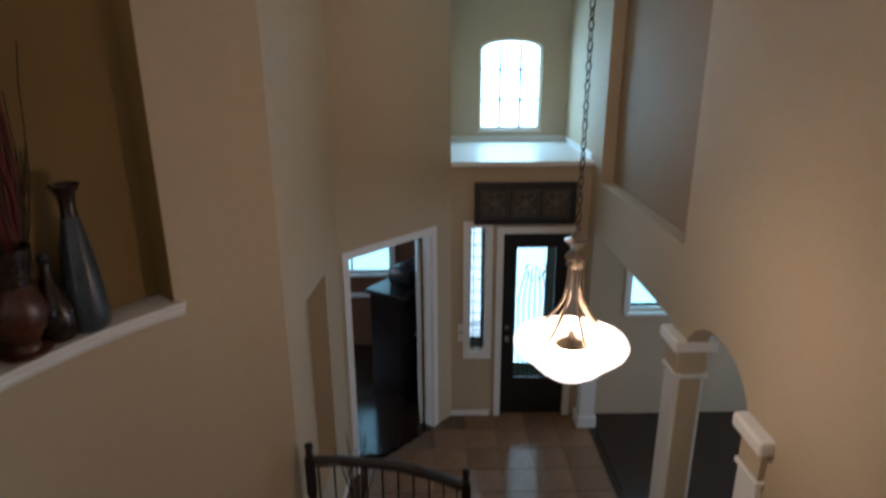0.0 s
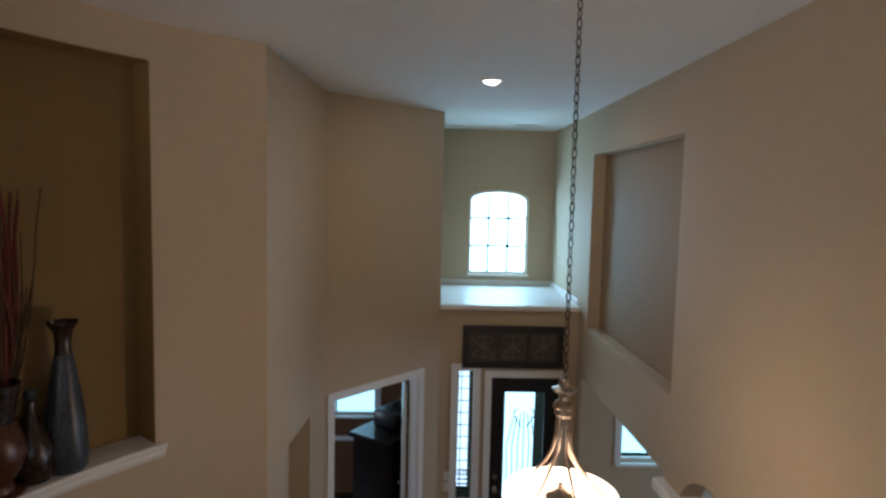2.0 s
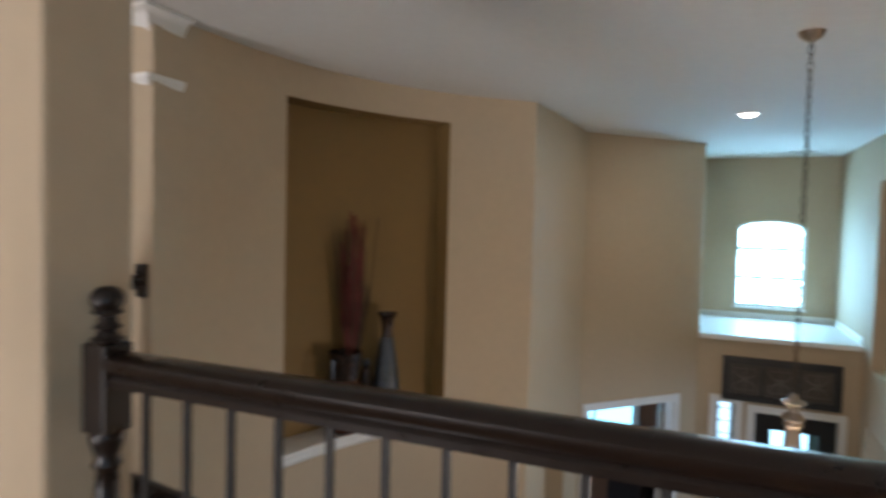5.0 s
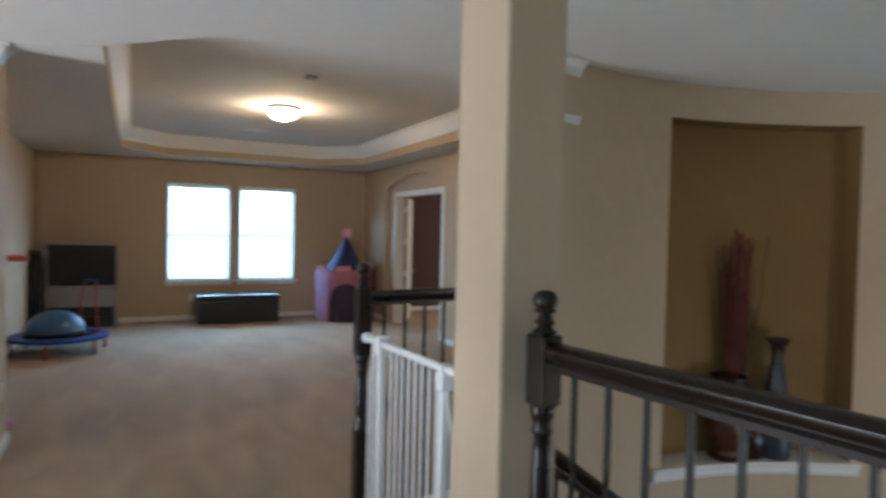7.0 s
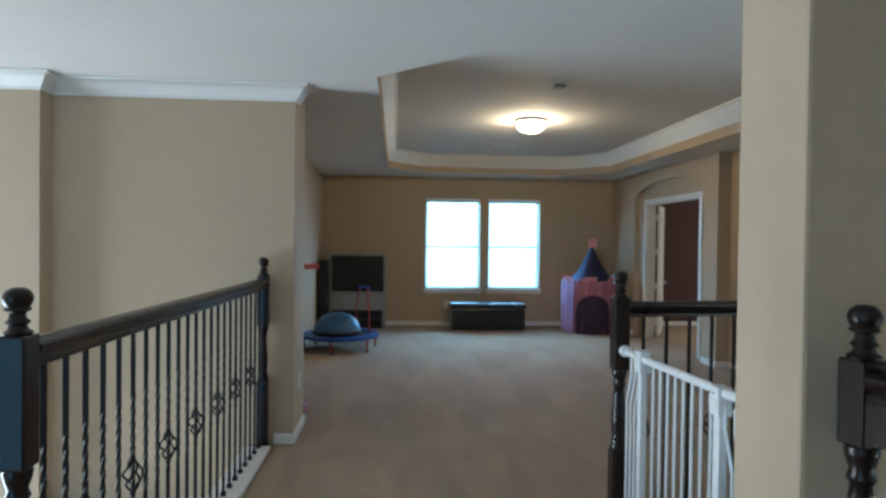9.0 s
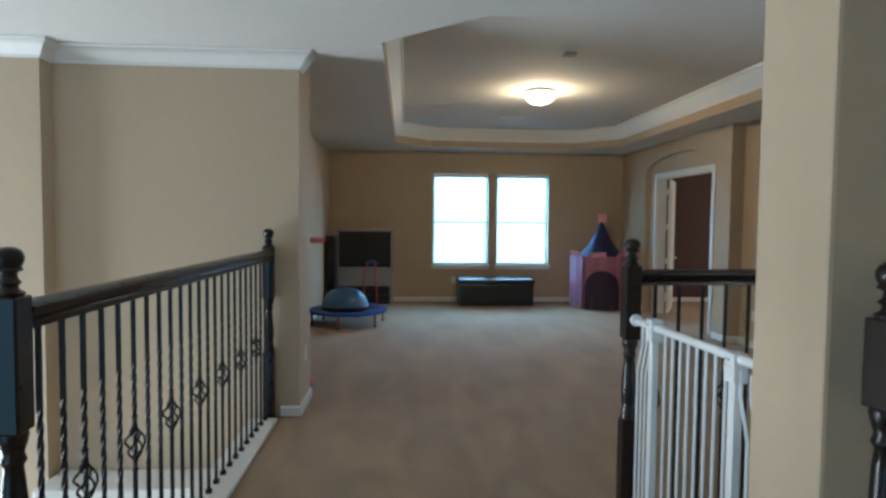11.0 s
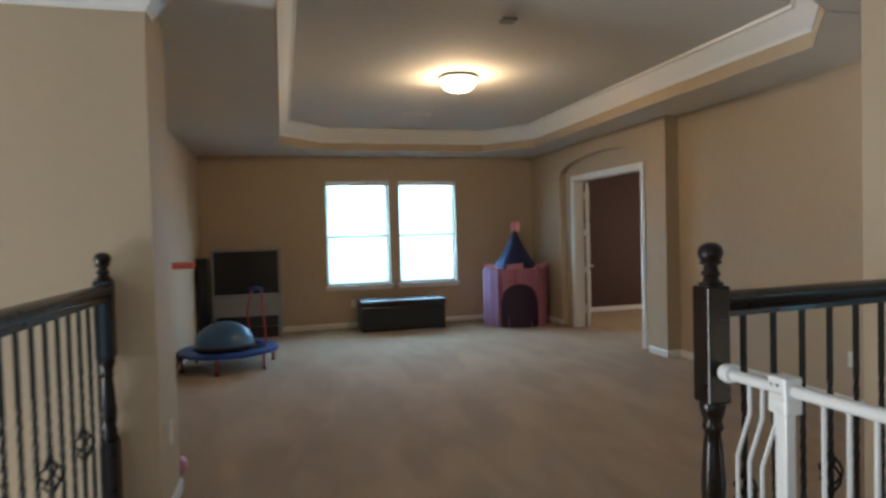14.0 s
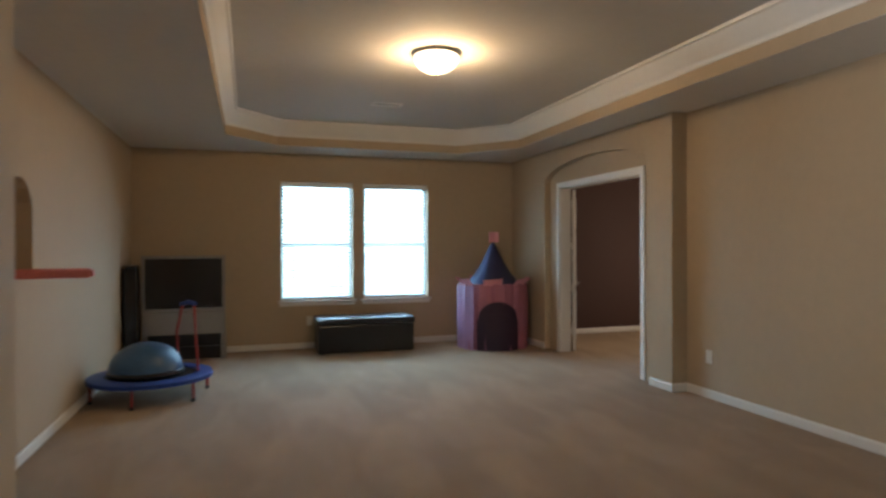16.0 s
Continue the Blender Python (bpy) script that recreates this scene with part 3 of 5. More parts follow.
# ---- doors and windows ----


def casing(parent, s0, s1, z0, z1, axis, at, out, w=0.075, sill=False):
    """Flat casing boards round an opening; out is the side on which they stand."""
    d0, d1 = sorted((at, at + out * 0.018))
    legs = [[(s0 - w, z0), (s0, z0), (s0, z1), (s0 - w, z1)], [(s1, z0), (s1 + w, z0), (s1 + w, z1), (s1, z1)], [(s0 - w, z1), (s1 + w, z1), (s1 + w, z1 + w), (s0 - w, z1 + w)]]
    for poly in legs:
        part("casing_board", slab(poly, axis, d0, d1), WHITE, parent)


def blinded_window(name, s0, s1, z0, z1, y):
    """A sash window in a wall at y, white frame, glass and a lowered blind."""
    ob = thing(name, Matrix(), "white sash window with lowered white slatted blind", "window")
    fr = bmesh.new()
    for a, b, c, d in ((s0, s0 + 0.04, z0, z1), (s1 - 0.04, s1, z0, z1), (s0 + 0.04, s1 - 0.04, z1 - 0.04, z1), (s0 + 0.04, s1 - 0.04, z0, z0 + 0.05)):
        box(a, b, y + 0.09, y + 0.14, c, d, fr)
    part("window_frame", fr, WHITE, ob)
    zm = (z0 + z1) / 2 - 0.06
    part("meeting_rail", box(s0 + 0.041, s1 - 0.041, y + 0.085, y + 0.135, zm - 0.012, zm + 0.012), WHITE, ob)
    for a, b in ((z0 + 0.05, zm - 0.026), (zm + 0.026, z1 - 0.041)):
        p = part("pane", box(s0 + 0.041, s1 - 0.041, y + 0.11, y + 0.114, a, b), MIRRORGLASS, ob)
        p.visible_shadow = False
    part("window_sill", box(s0 - 0.04, s1 + 0.04, y - 0.03, y + 0.085, z0 - 0.032, z0 - 0.002, bevel=0.006), WHITE, ob)
    part("apron", box(s0 - 0.02, s1 + 0.02, y - 0.014, y - 0.002, z0 - 0.075, z0 - 0.033), WHITE, ob)
    bl = part("blind_headrail", box(s0 + 0.006, s1 - 0.006, y + 0.004, y + 0.06, z1 - 0.075, z1 - 0.004, bevel=0.006), SLAT, ob)
    n = 33
    base = None
    for i in range(n):
        z = z0 + 0.035 + (z1 - 0.10 - z0 - 0.035) * i / (n - 1)
        if base is None:
            bm = bmesh.new()
            prof = [(-0.021, -0.014), (-0.008, -0.003), (0.008, 0.007), (0.021, 0.013)]
            lo = [[bm.verts.new((s, v, h + e)) for v, h in prof] for s in (s0 + 0.012, s1 - 0.012) for e in (0, 0.0035)]
            for a, b in ((0, 2), (1, 3)):
                for k in range(3):
                    bm.faces.new((lo[a][k], lo[a][k + 1], lo[b][k + 1], lo[b][k]))
            base = part("slat", bm, SLAT, ob)
            base.location = (0, y + 0.032, z)
        else:
            o = base.copy()
            scene.collection.objects.link(o)
            o.location = (0, y + 0.032, z)
    part("bottom_rail", box(s0 + 0.012, s1 - 0.012, y + 0.012, y + 0.052, z0 + 0.004, z0 + 0.024), SLAT, ob)
    for s in (s0 + 0.16, s1 - 0.16):
        part("ladder_cord", box(s - 0.002, s + 0.002, y + 0.004, y + 0.007, z0 + 0.02, z1 - 0.07), SLAT, ob)
    return tagged(ob, kind="structure")


blinded_window("window_1", W1[0], W1[1], 0.63, 2.17, 9.18)
blinded_window("window_2", W2[0], W2[1], 0.63, 2.17, 9.18)


def paned_window(name, axis, at, s0, s1, z0, z1, m, cols, rows, label, rise=0.0, bar=WHITE, depth=(0.06, 0.11)):
    ob = thing(name, m, label, "window")
    fr = bmesh.new()
    d0, d1 = at + depth[0], at + depth[1]
    w = 0.035
    for a, b, c, d in ((s0, s0 + w, z0, z1), (s1 - w, s1, z0, z1), (s0 + w, s1 - w, z0, z0 + w)):
        slab([(a, c), (b, c), (b, d), (a, d)], axis, d0, d1, fr)
    mid, half = (s0 + s1) / 2, (s1 - s0) / 2
    n = 12
    for i in range(n):
        a, b = radians(180 * i / n), radians(180 * (i + 1) / n)
        out = [(mid + half * math.cos(q), z1 + rise * math.sin(q)) for q in (a, b)]
        inn = [(mid + (half - w) * math.cos(q), z1 - w + rise * math.sin(q)) for q in (a, b)]
        slab([out[0], out[1], inn[1], inn[0]], axis, d0, d1, fr)
    part("window_frame", fr, WHITE, ob)
    for i in range(1, cols):
        s = s0 + (s1 - s0) * i / cols
        part("muntin", slab([(s - 0.017, z0 + w), (s + 0.017, z0 + w), (s + 0.017, z1 + rise * 0.8 - w), (s - 0.017, z1 + rise * 0.8 - w)], axis, d0 + 0.012, d1 - 0.012), bar, ob)
    for i in range(1, rows):
        z = z0 + (z1 + rise - z0) * i / rows
        part("muntin", slab([(s0 + w, z - 0.017), (s1 - w, z - 0.017), (s1 - w, z + 0.017), (s0 + w, z + 0.017)], axis, d0 + 0.014, d1 - 0.014), bar, ob)
    p = part("pane", slab([(s0 + w, z0 + w), (s1 - w, z0 + w), (s1 - w, z1 - 0.01)] + [(mid + (half - w) * math.cos(radians(a)), z1 - w + rise * math.sin(radians(a))) for a in range(15, 180, 15)] + [(s0 + w, z1 - 0.01)], axis, d0 + 0.022, d0 + 0.026), MIRRORGLASS, ob)
    p.visible_shadow = False
    return tagged(ob, kind="structure")


aw = paned_window("window_3", "x", AX, AW[0], AW[1], AW[2], AW[3], FM, 3, 3, "white arched window with dark grid over the ledge", 0.12, IRON)
part("window_sill", box(AX - 0.03, AX + 0.055, AW[0] - 0.02, AW[1] + 0.02, AW[2] - 0.03, AW[2] - 0.002), WHITE, aw)
dw = paned_window("window_4", "x", 8.13, DW[0], DW[1], DW[2], DW[3], FM, 2, 1, "white dining room window")
part("window_sill", box(8.08, 8.18, DW[0] - 0.06, DW[1] + 0.06, DW[2] - 0.04, DW[2] - 0.002), WHITE, dw)
casing(dw, DW[0], DW[1], DW[2], DW[3], "x", 8.13, -1)
sw = paned_window("window_5", "x", 10.3, SW[0], SW[1], SW[2], SW[3], FM, 2, 1, "white study window")
casing(sw, SW[0], SW[1], SW[2], SW[3], "x", 10.3, -1)
part("window_sill", box(10.25, 10.35, SW[0] - 0.06, SW[1] + 0.06, SW[2] - 0.04, SW[2] - 0.002), WHITE, sw)
gw = thing("window_6", Matrix(), "tall white great room windows", "window")
for i in range(2):
    y0 = 0.85 + i * 1.05
    part("window_frame", wall_mesh((-7.14, y0 + 1.05), (-7.14, y0), -2.6, 1.2, 0.06, [(0.05, 1.0, -2.55, 0.1), (0.05, 1.0, 0.2, 1.15)]), WHITE, gw)
tagged(gw, kind="structure")

# sidelight by the front door
SL = (-1.32, -1.12, -2.34, -0.62)
sl = thing("window_7", FM, "narrow sidelight with leaded glass in a white frame", "window")
casing(sl, SL[0], SL[1], SL[2], SL[3], "x", 8.13, -1, 0.085)
part("casing_board", slab([(SL[0] - 0.085, SL[2] - 0.085), (SL[1] + 0.085, SL[2] - 0.085), (SL[1] + 0.085, SL[2]), (SL[0] - 0.085, SL[2])], "x", 8.112, 8.13), WHITE, sl)
p = part("pane", box(8.19, 8.196, SL[0], SL[1], SL[2], SL[3]), FROST, sl)
p.visible_shadow = False
for s in (SL[0] + 0.05, SL[1] - 0.05):
    part("came", box(8.18, 8.188, s - 0.005, s + 0.005, SL[2], SL[3]), IRON, sl)
for k in range(11):
    z = SL[2] + 0.08 + k * 0.155
    part("came", box(8.178, 8.186, SL[0], SL[1], z - 0.004, z + 0.004), IRON, sl)
for k in range(6):
    z = SL[2] + 0.12 + k * 0.06
    part("came", box(8.176, 8.184, SL[0] + 0.02, SL[1] - 0.02, z - 0.008, z + 0.008), IRON, sl)
tagged(sl, kind="structure")

# front door
FY = (-2.40, -1.54)
fd = thing("door_1", FM, "closed black front door with tall ornamental glass", "door")
casing(fd, FY[0], FY[1], ZG, -0.70, "x", 8.13, -1, 0.085)
leaf = wall_mesh((8.17, FY[0] + 0.01), (8.17, FY[1] - 0.01), ZG + 0.01, -0.71, 0.045, [(0.17, 0.67, ZG + 0.55, -0.90)])
part("door_leaf", leaf, BLACKDOOR, fd)
p = part("pane", box(8.19, 8.196, FY[0] + 0.18, FY[1] - 0.18, ZG + 0.55, -0.90), FROST, fd)
p.visible_shadow = False
gy = (FY[0] + FY[1]) / 2
for k in range(-3, 4):
    part("iron_bar", tube([(8.183, gy + k * 0.06, ZG + 0.56), (8.183, gy + k * 0.06 + 0.012 * k, -1.6), (8.183, gy + k * 0.045, -1.15 - abs(k) * 0.03)], 0.006, 6), IRON, fd)
for k in (-1, 1):
    part("iron_scroll", tube([(8.18, gy + k * (0.03 + 0.10 * math.sin(q / 10 * 2.6)), -1.35 + 0.32 * q / 10 * math.cos(q / 10 * 0.8)) for q in range(11)], 0.007, 6), IRON, fd)
part("door_knob", lathe([(0.0, 0), (0.03, 0.005), (0.03, 0.02), (0.012, 0.03), (0.012, 0.05), (0.03, 0.06), (0.03, 0.085), (0.0, 0.095)], seg=14), NICKEL, fd).matrix_local = pose(8.17, FY[1] - 0.075, -2.15, 0, -90, 0)
part("deadbolt", lathe([(0.0, 0), (0.03, 0.0), (0.028, 0.02), (0.0, 0.02)], seg=14), NICKEL, fd).matrix_local = pose(8.17, FY[1] - 0.075, -2.0, 0, -90, 0)
tagged(fd, kind="structure")

# study door: casing in the angled wall, and a leaf that stands open into the study
dv = (Vector(PC) - Vector(PB)).normalized()
SM = FM @ Matrix.Translation((*PB, 0)) @ Matrix.Rotation(math.atan2(dv.y, dv.x), 4, "Z")
sd = thing("door_2", SM, "white panelled study door standing open", "door")
casing(sd, 0.36, DL - 0.13, ZG, -0.62, "y", 0.0, 1, 0.085)
for s0, s1 in ((0.36, 0.375), (DL - 0.145, DL - 0.13)):
    part("jamb", box(s0, s1, -0.14, -0.002, ZG, -0.62), WHITE, sd)


def panel_leaf(parent, w, h, m, name="door_leaf"):
    leaf = part(name, box(0, w, 0, 0.035, 0, h, bevel=0.003), WHITE, parent)
    leaf.matrix_local = m
    for z0, z1 in ((0.12, h * 0.36), (h * 0.40, h * 0.72), (h * 0.76, h - 0.10)):
        for x0, x1 in ((0.09, w / 2 - 0.03), (w / 2 + 0.03, w - 0.09)):
            for y0, y1 in ((-0.008, -0.001), (0.036, 0.043)):
                part("panel", box(x0, x1, y0, y1, z0, z1, bevel=0.003), WHITE, leaf)
    kn = part("door_knob", lathe([(0.0, -0.06), (0.026, -0.05), (0.026, -0.03), (0.010, -0.02), (0.010, 0.055), (0.026, 0.065), (0.026, 0.085), (0.0, 0.095)], seg=12), CHROME, leaf, "bright metal knob", True)
    kn.matrix_local = pose(w - 0.06, 0, h * 0.40, -90, 0, 0)
    return leaf


panel_leaf(sd, 0.72, 2.50, pose(0.40, -0.15, ZG + 0.01, 0, 0, -133))
tagged(sd, kind="structure")

# double doorway of the game room, one leaf open
gd = thing("door_3", Matrix(), "white doorway with a door leaf standing open", "door")
casing(gd, DY[0], DY[1], 0, 2.05, "x", 3.42, -1, 0.06)
for s0, s1 in ((DY[0], DY[0] + 0.018), (DY[1] - 0.018, DY[1])):
    part("jamb", box(3.42, 3.56, s0, s1, 0, 2.05), WHITE, gd)
part("jamb", box(3.42, 3.56, DY[0] + 0.018, DY[1] - 0.018, 2.032, 2.05), WHITE, gd)
panel_leaf(gd, 0.74, 2.02, pose(3.612, DY[1] - 0.047, 0.008, 0, 0, 61))
for z in (0.28, 0.80, 1.32, 1.84):
    part("hinge", box(3.561, 3.595, DY[1] - 0.036, DY[1] - 0.019, z - 0.045, z + 0.045, bevel=0.003), WHITE, gd)
tagged(gd, kind="structure")

setting("wall_hall_east", prism([fxy(0.7, -2.76), fxy(0.86, -2.76), (1.35, -4.2), (1.19, -4.2)], -0.3, ZH), PAINT, "tan painted wall")

# ---- railings ----
NEWEL_TOP = 1.30
RAIL = 1.18


def newel(parent, x, y, z=0.0, top=NEWEL_TOP, lower=0.48, block=0.35):
    """A turned newel post: square blocks, turned shaft, ball finial."""
    w = 0.037
    post = part("newel_post", box(x - w, x + w, y - w, y + w, z, z + lower, bevel=0.006), ESPRESSO, parent)
    part("upper_block", box(x - w, x + w, y - w, y + w, z + top - 0.10 - block, z + top - 0.10, bevel=0.006), ESPRESSO, post)
    h = top - 0.10 - block - lower
    prof = [(0.036, 0), (0.038, 0.012), (0.031, 0.03), (0.035, 0.045), (0.028, 0.06), (0.033, 0.09), (0.035, 0.14), (0.027, h - 0.13), (0.023, h - 0.09), (0.031, h - 0.075), (0.025, h - 0.055), (0.033, h - 0.03), (0.037, h - 0.01), (0.035, h)]
    part("turned_shaft", lathe(prof, x, y, z + lower, 20), ESPRESSO, post, smooth=True)
    fin = [(0.034, 0), (0.036, 0.008), (0.024, 0.016), (0.021, 0.026), (0.030, 0.034), (0.021, 0.044), (0.019, 0.058), (0.033, 0.066), (0.028, 0.074), (0.035, 0.088), (0.036, 0.100), (0.030, 0.114), (0.018, 0.123), (0.0, 0.126)]
    part("finial", lathe(fin, x, y, z + top - 0.10, 20), ESPRESSO, post, "turned ball finial", True)
    return post


def handrail(parent, a, b):
    """A moulded handrail between two points in space."""
    a, b = Vector(a), Vector(b)
    d = (b - a).normalized()
    side = d.cross(Vector((0, 0, 1))).normalized()
    up = side.cross(d)
    prof = [(1.2 * u, 1.15 * v) for u, v in [(-0.024, -0.062), (0.024, -0.062), (0.026, -0.048), (0.020, -0.04), (0.033, -0.026), (0.034, -0.012), (0.025, -0.002), (0.0, 0.002), (-0.025, -0.002), (-0.034, -0.012), (-0.033, -0.026), (-0.020, -0.04), (-0.026, -0.048)]]
    bm = bmesh.new()
    rings = [[bm.verts.new(p + side * s + up * h) for s, h in prof] for p in (a, b)]
    for k in range(len(prof)):
        bm.faces.new((rings[0][k], rings[0][(k + 1) % len(prof)], rings[1][(k + 1) % len(prof)], rings[1][k]))
    bm.faces.new(rings[0][::-1]), bm.faces.new(rings[1])
    return part("handrail", bm, ESPRESSO, parent, "polished dark handrail", True)


def twist_mesh(h, basket):
    """A square iron baluster with twisted lengths, and a basket where it has one."""
    bm = bmesh.new()
    w = 0.0065
    n = 24
    t0, t1 = 0.40 * h, 0.78 * h
    rings = []
    for i in range(n + 3):
        if i == 0:
            z, a = 0.0, 0.0
        elif i == n + 2:
            z, a = h, 0.0
        else:
            q = (i - 1) / n
            z, a = t0 + (t1 - t0) * q, q * math.pi * 4
        rings.append([bm.verts.new((w * 1.414 * math.cos(a + math.pi / 4 + k * math.pi / 2), w * 1.414 * math.sin(a + math.pi / 4 + k * math.pi / 2), z)) for k in range(4)])
    for p, q in zip(rings, rings[1:]):
        for k in range(4):
            bm.faces.new((p[k], p[(k + 1) % 4], q[(k + 1) % 4], q[k]))
    if basket:
        zc = 0.50 * h
        for k in range(4):
            pts = []
            for i in range(9):
                q = i / 8
                r, a = 0.006 + 0.028 * math.sin(math.pi * q), math.pi / 2 * k + math.pi * 1.1 * q
                pts.append((r * math.cos(a), r * math.sin(a), zc - 0.06 + 0.12 * q))
            tube(pts, 0.0045, 5, bm)
        for z in (zc - 0.066, zc + 0.066, zc - 0.1, zc + 0.1):
            lathe([(0.007, -0.008), (0.012, 0.0), (0.007, 0.008)], 0, 0, z, 8, bm)
    bmesh.ops.recalc_face_normals(bm, faces=bm.faces[:])
    me = bpy.data.meshes.new("baluster")
    bm.to_mesh(me)
    bm.free()
    me.materials.append(IRON)
    return me


BAL_H = RAIL - 0.065 - 0.03
PLAIN, BASKET = twist_mesh(BAL_H, False), twist_mesh(BAL_H, True)


def baluster_row(parent, a, b, gap, first, every=3):
    a, b = Vector(a), Vector(b)
    n = max(1, int((b - a).length / gap))
    for i in range(n):
        p = a.lerp(b, (i + 0.5) / n)
        o = new("baluster", BASKET if (i + first) % every == 0 else PLAIN)
        o.parent, o.location = parent, p
        part("shoe", box(-0.014, 0.014, -0.014, 0.014, 0.001, 0.022, bevel=0.003), IRON, o)


hall = thing("hall_railing", Matrix(), "dark wood railing with twisted iron balusters and baskets", "railing")
newel(hall, -1.375, 0.50)
newel(hall, -1.31, 3.15)
handrail(hall, (-1.375, 0.535, RAIL), (-1.31, 3.115, RAIL))
part("curb", box(-1.42, -1.24, 0.56, 3.085, 0.002, 0.03, bevel=0.004), WHITE, hall, "white painted curb under the balusters")
baluster_row(hall, (-1.375, 0.56, 0.03), (-1.31, 3.09, 0.03), 0.108, 1, 3)

over = thing("foyer_railing", FM, "dark wood railing with iron balusters over the foyer", "railing")
newel(over, 0.898, 0.301, block=0.20)
newel(over, 0.898, -2.53, block=0.20)
handrail(over, (0.898, 0.265, RAIL), (0.898, -2.49, RAIL))
part("curb", box(0.82, 0.97, -2.46, 0.236, 0.002, 0.03, bevel=0.004), WHITE, over, "white painted curb under the balusters")
baluster_row(over, (0.898, 0.24, 0.03), (0.898, -2.46, 0.03), 0.115, 1, 3)

short = thing("stair_head_railing", Matrix(), "short dark wood railing with iron balusters at the stair opening", "railing")
newel(short, 0.67, 1.64, block=0.34)
part("half_newel", box(1.83, 1.858, 1.71, 1.80, 1.06, 1.235, bevel=0.006), ESPRESSO, short)
handrail(short, (0.706, 1.645, RAIL), (1.83, 1.755, RAIL))
baluster_row(short, (0.73, 1.645, 0.03), (1.80, 1.75, 0.03), 0.115, 0, 3)
part("curb", prism([(0.73, 1.58), (1.84, 1.69), (1.84, 1.81), (0.73, 1.71)], 0.002, 0.03), WHITE, short)

# ---- stair: curved flight down to a landing ----
stair = thing("staircase", FM, "carpeted curved staircase with white risers", "staircase")
RISE = 2.43 / 13
# inner and outer ends of each step: four straight ones, then nine that wind
INNER = [(1.10 + 0.26 * i, 0.50 + 0.01 * i) for i in range(4)] + [polar(110 - 7.9 * i, RC - 1.12) for i in range(10)]
OUTER = [(1.10 + 0.28 * i, 1.64) for i in range(4)] + [polar(103 - 7.1 * i, RC - 0.01) for i in range(10)]
for i in range(13):
    z = -RISE * (i + 1)
    part("tread", prism([INNER[i], INNER[i + 1], OUTER[i + 1], OUTER[i]], z - 0.03, z), CARPET, stair)
    d = (Vector(INNER[i + 1]) - Vector(INNER[i])).normalized() * 0.02
    part("riser", prism([INNER[i], (INNER[i][0] - d.x, INNER[i][1] - d.y), (OUTER[i][0] - d.x, OUTER[i][1] - d.y), OUTER[i]], z - 0.03, z + RISE - 0.031), WHITE, stair)
ZL = -RISE * 13
part("landing", prism([polar(39, RC - 0.01), (5.0, 0.36), (5.02, -0.35), (4.3, -0.5), polar(39, RC - 1.12)], ZL - 0.2, ZL - 0.004), CARPET, stair)
for i in range(4):
    z = ZL - RISE * (i + 1)
    part("tread", prism([(4.3 - 0.03 * i, -0.5 - 0.26 * i), (5.02 + 0.03 * i, -0.36 - 0.2 * i), (5.05 + 0.03 * i, -0.56 - 0.2 * i), (4.27 - 0.03 * i, -0.76 - 0.26 * i)], z - 0.2, z), CARPET, stair)
top = 0.80
for i in range(13):
    handrail(stair, (*INNER[i], -RISE * i + top), (*INNER[i + 1], -RISE * (i + 1) + top))
    for u in (0.2, 0.7):
        x, y = (INNER[i][k] + (INNER[i + 1][k] - INNER[i][k]) * u for k in (0, 1))
        part("baluster", box(x - 0.007, x + 0.007, y - 0.007, y + 0.007, -RISE * (i + 1), -RISE * (i + u) + top - 0.065), IRON, stair)
guard = thing("landing_railing", FM, "dark curved railing with iron balusters at the foot of the stair", "railing")
GP = [(5.00, 0.34), (5.08, 0.10), (5.12, -0.16), (5.12, -0.42), (5.08, -0.68), (5.02, -0.90)]
GH = [ZL - 0.16 - 0.055 * i for i in range(6)]
newel(guard, 5.00, 0.34, GH[0], 1.06, 0.3)
newel(guard, 5.02, -0.92, GH[5], 1.06, 0.3)
for i in range(5):
    p, q = GP[i], GP[i + 1]
    handrail(guard, (*p, GH[i] + 0.95), (*q, GH[i + 1] + 0.95))
    for u in (0.25, 0.75):
        x, y, h = p[0] + (q[0] - p[0]) * u, p[1] + (q[1] - p[1]) * u, GH[i] + (GH[i + 1] - GH[i]) * u
        part("baluster", box(x - 0.007, x + 0.007, y - 0.007, y + 0.007, h, h + 0.90), IRON, guard)
    part("curb", prism([(p[0] - 0.05, p[1]), (q[0] - 0.05, q[1]), (q[0] + 0.05, q[1]), (p[0] + 0.05, p[1])], ZG, GH[i + 1] + 0.01), WHITE, guard)

# ---- baby gate at the stair head ----
gate = thing("safety_gate", Matrix(), "white metal safety gate closed across the stair head", "gate")
gx, gy0, gy1, gz = 0.672, 0.50, 1.585, 0.955
part("top_rail", tube([(gx, gy0, gz + 0.03), (gx, gy1 - 0.02, gz)], 0.016, 10), ENAMEL, gate, smooth=True)
part("bottom_rail", tube([(gx, gy0, 0.06), (gx, gy1 - 0.02, 0.06)], 0.014, 8), ENAMEL, gate, smooth=True)
part("wall_cup", lathe([(0.0, -0.02), (0.024, -0.018), (0.028, 0.0), (0.024, 0.018), (0.0, 0.02)], seg=14), ENAMEL, gate, "round white wall cup", True).matrix_local = pose(gx, gy1 - 0.012, gz + 0.002, 90, 0, 0)
